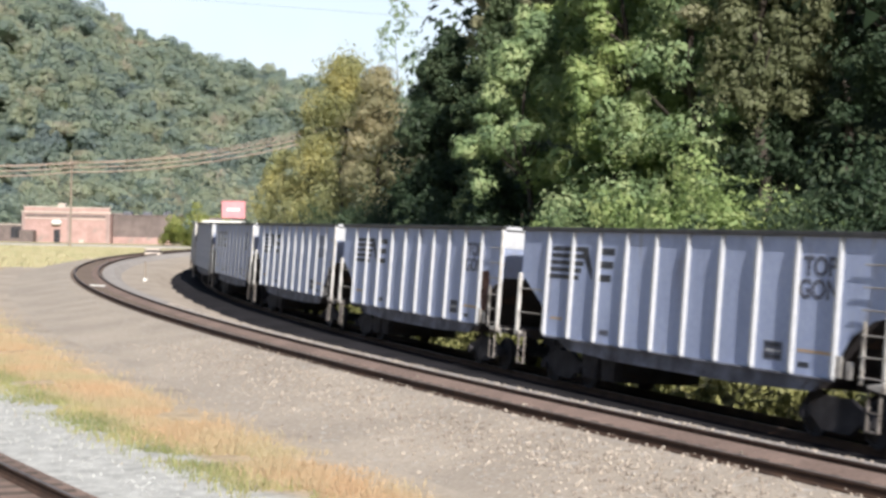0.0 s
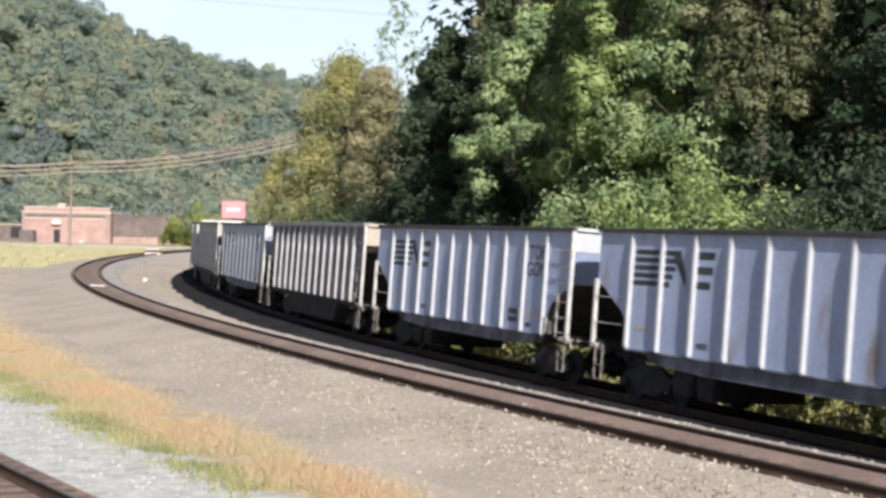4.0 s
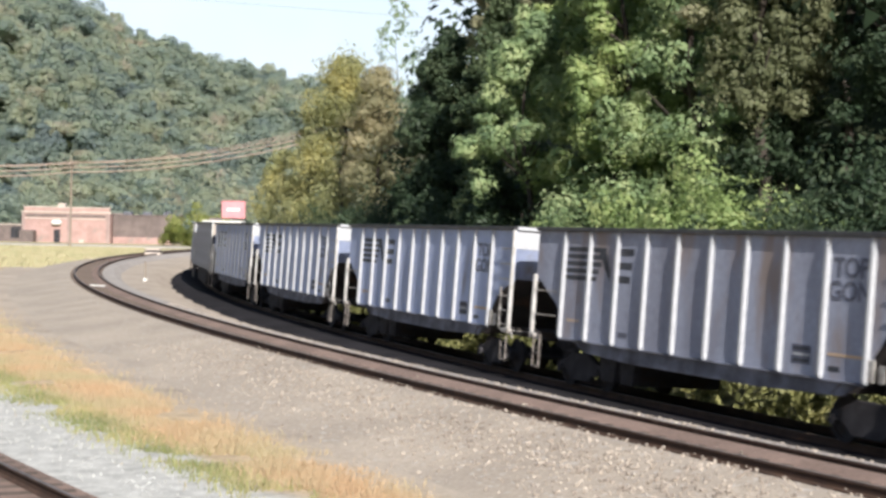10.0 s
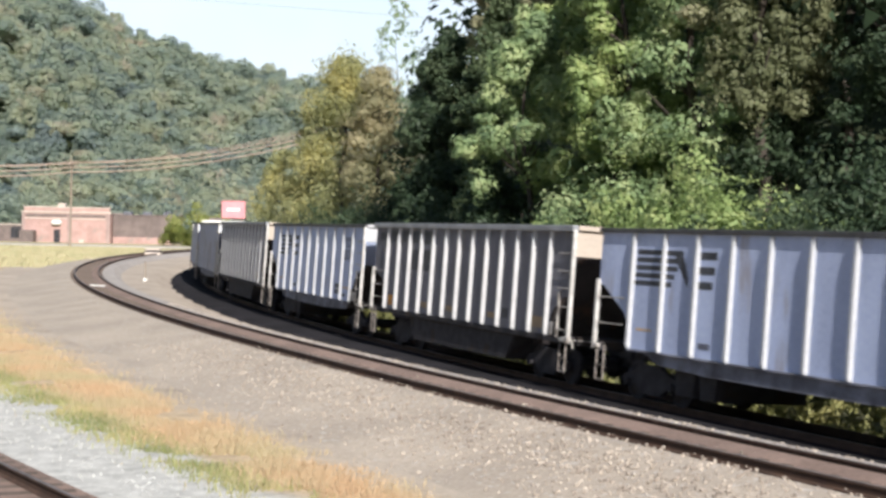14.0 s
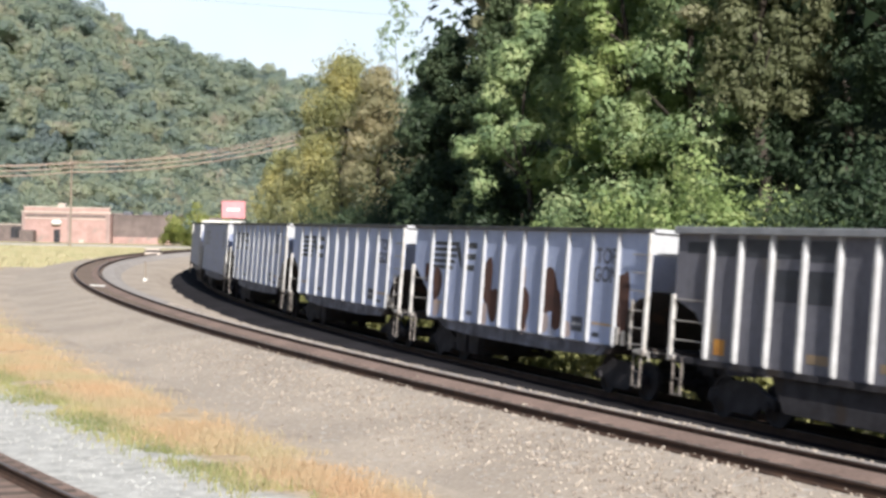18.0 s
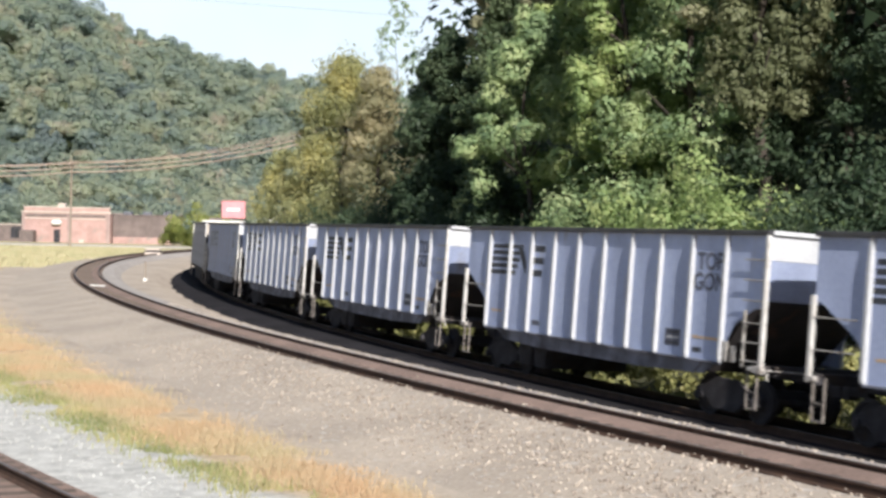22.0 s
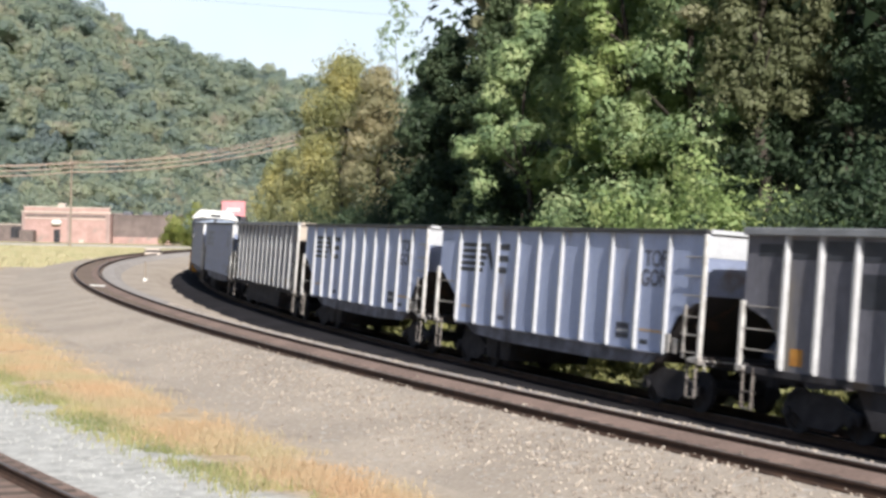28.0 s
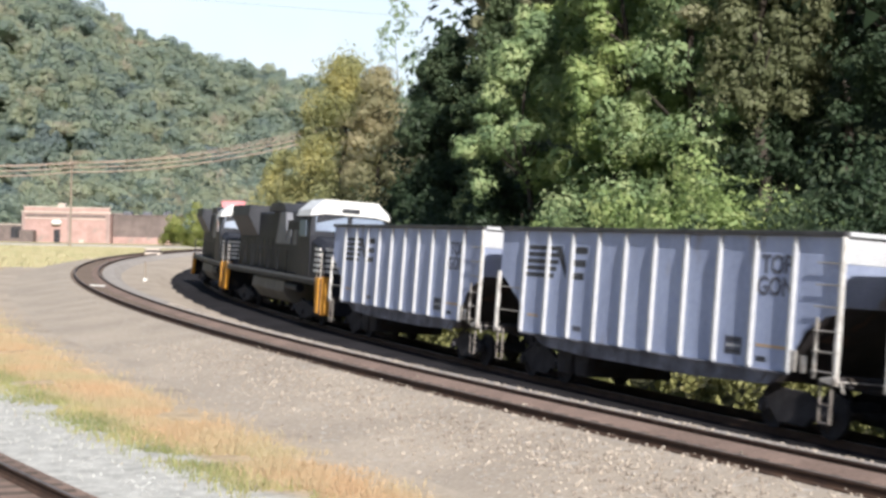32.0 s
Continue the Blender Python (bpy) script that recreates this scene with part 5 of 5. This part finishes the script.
def stones(n, place, size, material, name, label, smin=0.5):
    oc = np.array([(1, 0, 0), (-1, 0, 0), (0, 1, 0), (0, -1, 0), (0, 0, 0.8), (0, 0, -0.8)], float)
    fc = np.array([(0, 2, 4), (2, 1, 4), (1, 3, 4), (3, 0, 4), (2, 0, 5), (1, 2, 5), (3, 1, 5), (0, 3, 5)])
    pos = np.array([place() for _ in range(n)])
    s = size * RNG.uniform(smin, 1.4, (n, 1, 1)) * RNG.uniform(0.6, 1.3, (n, 6, 1))
    rot = np.linalg.qr(RNG.normal(0, 1, (n, 3, 3)))[0]
    v = np.einsum("nij,kj->nki", rot, oc) * s + pos[:, None, :]
    return thing(name, label, "stones", kind="stuff", data=quick_mesh(name, v[:, fc].reshape(-1, 3), 3, material))


def shoulder_place(rnd, o0, o1, s0, s1, bias=1.0):
    def f():
        s = s0 + (s1 - s0) * rnd.random() ** bias
        o = rnd.gauss((o0 + o1) / 2, (o1 - o0) * 0.36)
        p = on_track(1, s) @ Vector((0, -o, float(np.interp(o, [-3.2, -2.5, -1.75, -1.0, 1.02, 1.3, 1.75, 2.4, 3.2, 4.7], [-0.9, -0.4, 0.045, 0.05, 0.03, 0.05, 0.01, -0.14, -0.3, -0.6])) + 0.005))
        return p.x, p.y, max(p.z, GROUND_Z)
    return f


stones(9500, shoulder_place(random.Random(4), 1.2, 3.6, 14, 60, 0.6), 0.03, M_STONE, "ballast_stones", "loose pale ballast stones beside the near track", 0.25)
stones(3500, shoulder_place(random.Random(5), -2.2, -1.2, -5, 60), 0.03, M_STONE, "ballast_stones_inner", "loose ballast stones between the two tracks")
stones(9000, band_place(random.Random(6), 8.3, 0.45, -5, 56, -1, 0.06), 0.035, M_PALESTONE, "pale_stones", "loose pale limestone gravel by the third track")
stones(5000, band_place(random.Random(7), 3.7, 1.1, 8, 60, -1), 0.02, M_STONE, "scattered_stones", "small stones scattered over the gravel ground", 0.3)


# ---- far things ----
def road():
    mb = MB()
    mb.box(-400, -32, 228, 238, GROUND_Z - 0.5, GROUND_Z + 0.09)
    return thing("road", "pale concrete road behind the grass verge", "road", kind="structure", data=mb.mesh("road", M_ROAD))


road()


def brick_building():
    d = 262.0
    x0, x1 = px(38, d)[0], px(194, d)[0]
    b = thing("brick_building", "single-storey pink brick building with a pale parapet", "building", at=pose(x0, d, GROUND_Z))
    w = x1 - x0
    P = lambda n, m, mt, l="", bv=0.03: part(n, m.mesh(n, mt, bevel=bv), b, l)
    P("wall", MB().box(0, w, 0, 12, 0, 5.2), M_BRICK, "pinkish brick wall")
    P("parapet", MB().box(-0.1, w + 0.1, -0.15, 12.1, 5.2, 5.45), M_COPING, "pale coping")
    P("parapet_wall", MB().box(0.3, w - 0.1, -0.05, 0.4, 5.45, 6.1), M_BRICK)
    P("coping", MB().box(0.2, w, -0.12, 0.5, 6.1, 6.28), M_COPING, "pale coping")
    P("frieze", MB().box(0.6, w - 0.4, -0.07, 0.0, 4.45, 4.95), M_BROWNWALL, "dark brick frieze")
    P("cornice", MB().box(-0.05, w + 0.05, -0.1, 0.02, 4.1, 4.3), M_COPING, "pale string course")
    P("entrance_block", MB().box(0.2, 2.6, -2.4, 0, 0, 2.1), M_BROWNWALL, "dark low entrance block")
    P("door", MB().box(5.6, 6.7, -0.06, 0.05, 0, 2.3), M_DARKGLASS, "dark doorway", 0.01)
    P("bright_awning", MB().box(5.3, 7.0, -0.9, -0.02, 3.1, 3.9), M_WHITEPAINT, "white lamp hood over the doorway", 0.25)
    P("roof_box", MB().box(6.0, 7.2, 1.0, 2.4, 6.2, 6.9), M_COPING)
    for x, hw in ((8.2, 0.3), (0.25, 0.25), (w - 0.35, 0.35)):
        P("pilaster", MB().box(x - hw, x + hw, -0.14, 0.0, 0, 5.1), M_PILASTER, "weathered grey-pink pilaster", 0.02)
    P("step_block", MB().box(10.3, 11.1, -1.1, -0.1, 0, 0.55), M_COPING, "white concrete block by the wall", 0.04)
    x2 = px(303, d)[0] - x0
    q = thing("brown_building", "dark brown brick building with a flat grey roof", "building", at=pose(x0 + w + 0.2, d + 1.5, GROUND_Z))
    w2 = x2 - w - 0.4
    P2 = lambda n, m, mt, l="", bv=0.03: part(n, m.mesh(n, mt, bevel=bv), q, l)
    P2("wall", MB().box(0, w2, 0, 11, 0, 4.9), M_BROWNWALL)
    P2("roof_edge", MB().box(-0.1, w2 + 0.1, -0.15, 11.1, 4.9, 5.15), M_BROWNWALL)
    P2("base_course", MB().box(0.01, w2 - 0.01, -0.1, 0.0, 0, 1.2), M_BRICK, "paler base course")
    for x in (1.6, 5.0, 8.6):
        P2("roof_unit", MB().box(x, x + 1.4, 1.0, 2.6, 5.15, 5.7), M_LOCOGREY, "grey roof unit")
    for x in (0.4, 3.4, 6.6, w2 - 0.4):
        P2("pilaster", MB().box(x - 0.2, x + 0.2, -0.1, 0.0, 1.2, 4.9), M_BROWNWALL, "", 0.02)
    P2("flue", MB().tube((w2 - 0.9, 0.6, 4.9), (w2 - 0.9, 0.6, 6.0), 0.3, 0.25, 10), M_LOCOGREY, "pale grey roof flue", 0)
    s = thing("low_shed", "low pink brick shed with a dark opening", "building", at=pose(px(-60, d)[0], d + 2, GROUND_Z))
    ws = x0 - px(-60, d)[0] - 0.3
    part("wall", MB().box(0, ws, 0, 8, 0, 2.9).mesh("wall", M_BROWNWALL, bevel=0.03), s)
    part("roof", MB().box(-0.1, ws + 0.1, -0.2, 8.2, 2.9, 3.1).mesh("roof", M_COPING, bevel=0.03), s, "pale flat roof")
    part("opening", MB().box(ws - 2.2, ws - 0.4, -0.05, 0.05, 0.6, 2.6).mesh("opening", M_DARKGLASS), s, "dark opening")


brick_building()


def red_board():
    d = 205.0
    x, y = px(412, d)
    b = thing("red_sign", "faded red sign box on two posts behind the train", "sign", at=pose(x, y, GROUND_Z))
    part("panel", MB().box(-1.6, 1.6, -0.2, 0.2, 4.6, 6.9).mesh("panel", M_SIGNRED, bevel=0.05), b)
    part("cap", MB().box(-1.65, 1.65, -0.25, 0.25, 6.9, 7.0).mesh("cap", M_SIGNRED, bevel=0.02), b, "dark red cap")
    part("plain_bar", MB().box(-0.9, 0.9, -0.22, -0.2, 5.6, 6.0).mesh("plain_bar", M_WHITEPAINT), b, "faded white bar")
    for sx in (-1.2, 1.2):
        part("post", MB().tube((sx, 0, 0), (sx, 0, 4.6), 0.09, 0.09, 8).mesh("post", M_POLE), b)


red_board()


def platform_shed():
    x, y = px(392, 198)
    b = thing("platform_shed", "low shed with a flat white roof behind the train", "shed", at=pose(x, y, GROUND_Z))
    part("wall", MB().box(-2.3, 2.3, 0, 3.5, 0, 3.95).mesh("wall", M_BROWNWALL, bevel=0.03), b)
    part("roof", MB().box(-2.6, 2.6, -0.4, 3.9, 3.95, 4.25).mesh("roof", M_WHITEPAINT, bevel=0.04), b, "flat white roof edge")
    part("vent", MB().box(-1.9, -0.3, 1.0, 2.0, 4.25, 4.6).mesh("vent", M_BROWNWALL, bevel=0.03), b, "dark roof vent")


platform_shed()


def utility_poles():
    tops = []
    for i, (xp, d, top) in enumerate(((124, 225, 12.8), (-420, 170, 12.8), (640, 195, 18.5))):
        x, y = px(xp, d)
        z = ground_height(x, y)
        p = thing("utility_pole", "weathered timber utility pole with crossarm", "utility pole", "poles of the power line", at=pose(x, y, z))
        h = top - z
        part("pole", MB().tube((0, 0, 0), (0, 0, h), 0.17, 0.12, 10).mesh("pole", M_POLE, smooth=False), p)
        part("crossarm", MB().box(-1.2, 1.2, -0.06, 0.06, h - 0.9, h - 0.75).mesh("crossarm", M_POLE, bevel=0.01), p)
        for dx in (-1.0, -0.4, 0.4, 1.0):
            part("insulator", MB().tube((dx, 0, h - 0.75), (dx, 0, h - 0.58), 0.05, 0.04, 8).mesh("insulator", M_LOCOGREY), p)
        tops.append((Vector((x, y, top)), p))
    for k, (a, b) in enumerate(((1, 0), (0, 2))):
        for j, (dx, dz, r) in enumerate(((-1.0, -0.55, 0.045), (0.4, -0.55, 0.045), (1.0, -0.6, 0.045), (0, -1.3, 0.085), (0, -2.0, 0.085))):
            p0, p1 = tops[a][0] + Vector((dx, 0, dz)), tops[b][0] + Vector((dx, 0, dz))
            mb = MB()
            n = 16
            ps = []
            for i in range(n + 1):
                u = i / n
                q = p0.lerp(p1, u)
                q.z -= 4 * u * (1 - u) * 1.6
                ps.append(q)
            along = (ps[-1] - ps[0]).normalized()
            side = along.cross(Vector((0, 0, 1))).normalized()
            mb.loft([[q + side * (r * math.cos(g)) + Vector((0, 0, r * math.sin(g))) for g in (0.0, 1.257, 2.513, 3.77, 5.027)] for q in ps])
            thing("power_cable", "weathered overhead cable sagging between the poles", "cable", "cables of the power line", data=mb.mesh("power_cable", M_WIRE))


utility_poles()


def high_cable():
    a, b = Vector((-55, 150, 27.5)), Vector((8, 165, 26.0))
    mb = MB()
    mb.tube(a, b, 0.016, 0.016, 6)
    thing("power_cable", "thin dark overhead cable against the pale sky", "cable", "cables of the power line", data=mb.mesh("power_cable", M_LOCOGREY))


high_cable()


def trackside_bits():
    # pale board lying across the near track
    g = thing("crossing_board", "white-painted board lying across the track", "board", data=MB().box(-0.16, 0.16, -0.6, 0.6, 0, 0.05).mesh("crossing_board", M_WHITEPAINT, bevel=0.01),
              at=on_track(1, -21.4) @ pose(0, 0.25, 0.004))
    x, y = px(258, 95)
    p = thing("marker_post", "thin grey trackside post on a white concrete foot", "post", at=pose(x, y, GROUND_Z))
    part("post", MB().tube((0, 0, 0.2), (0, 0, 1.3), 0.04, 0.04, 8).mesh("post", M_POLE), p)
    part("foot", MB().box(-0.12, 0.12, -0.12, 0.12, 0, 0.2).mesh("foot", M_WHITEPAINT, bevel=0.03), p, "white concrete foot")
    x, y = px(271, 160)
    w = thing("concrete_blocks", "weathered white concrete block barrier beside the far track", "barrier", at=pose(x, y, GROUND_Z))
    part("block", MB().box(-0.85, 0.85, -0.4, 0.4, 0, 0.6).mesh("block", M_COPING, bevel=0.05), w)
    part("block", MB().box(-0.75, 0.75, -0.4, 0.4, 0.82, 1.02).mesh("block", M_COPING, bevel=0.03), w)
    # dark filler stands for the shade in the gap between the blocks
    part("gap_board", MB().box(-0.8, 0.8, -0.35, 0.35, 0.6, 0.82).mesh("gap_board", M_UNDER), w, "dark filler for the shade in the gap")


trackside_bits()


# ---- motion of the train ----
def run(t):
    """Metres that car 0 stands past the plan's zero: the train slackens a little, then gathers speed again."""
    u = t - 16.0
    return 48.355 + 12.3345 * u + 0.00359 * u * u + 0.0000531 * u ** 3


def motions():
    for ob, s in train:
        walk(ob, [(float(i), on_track(2, s + run(float(i)))) for i in range(33)])


motions()
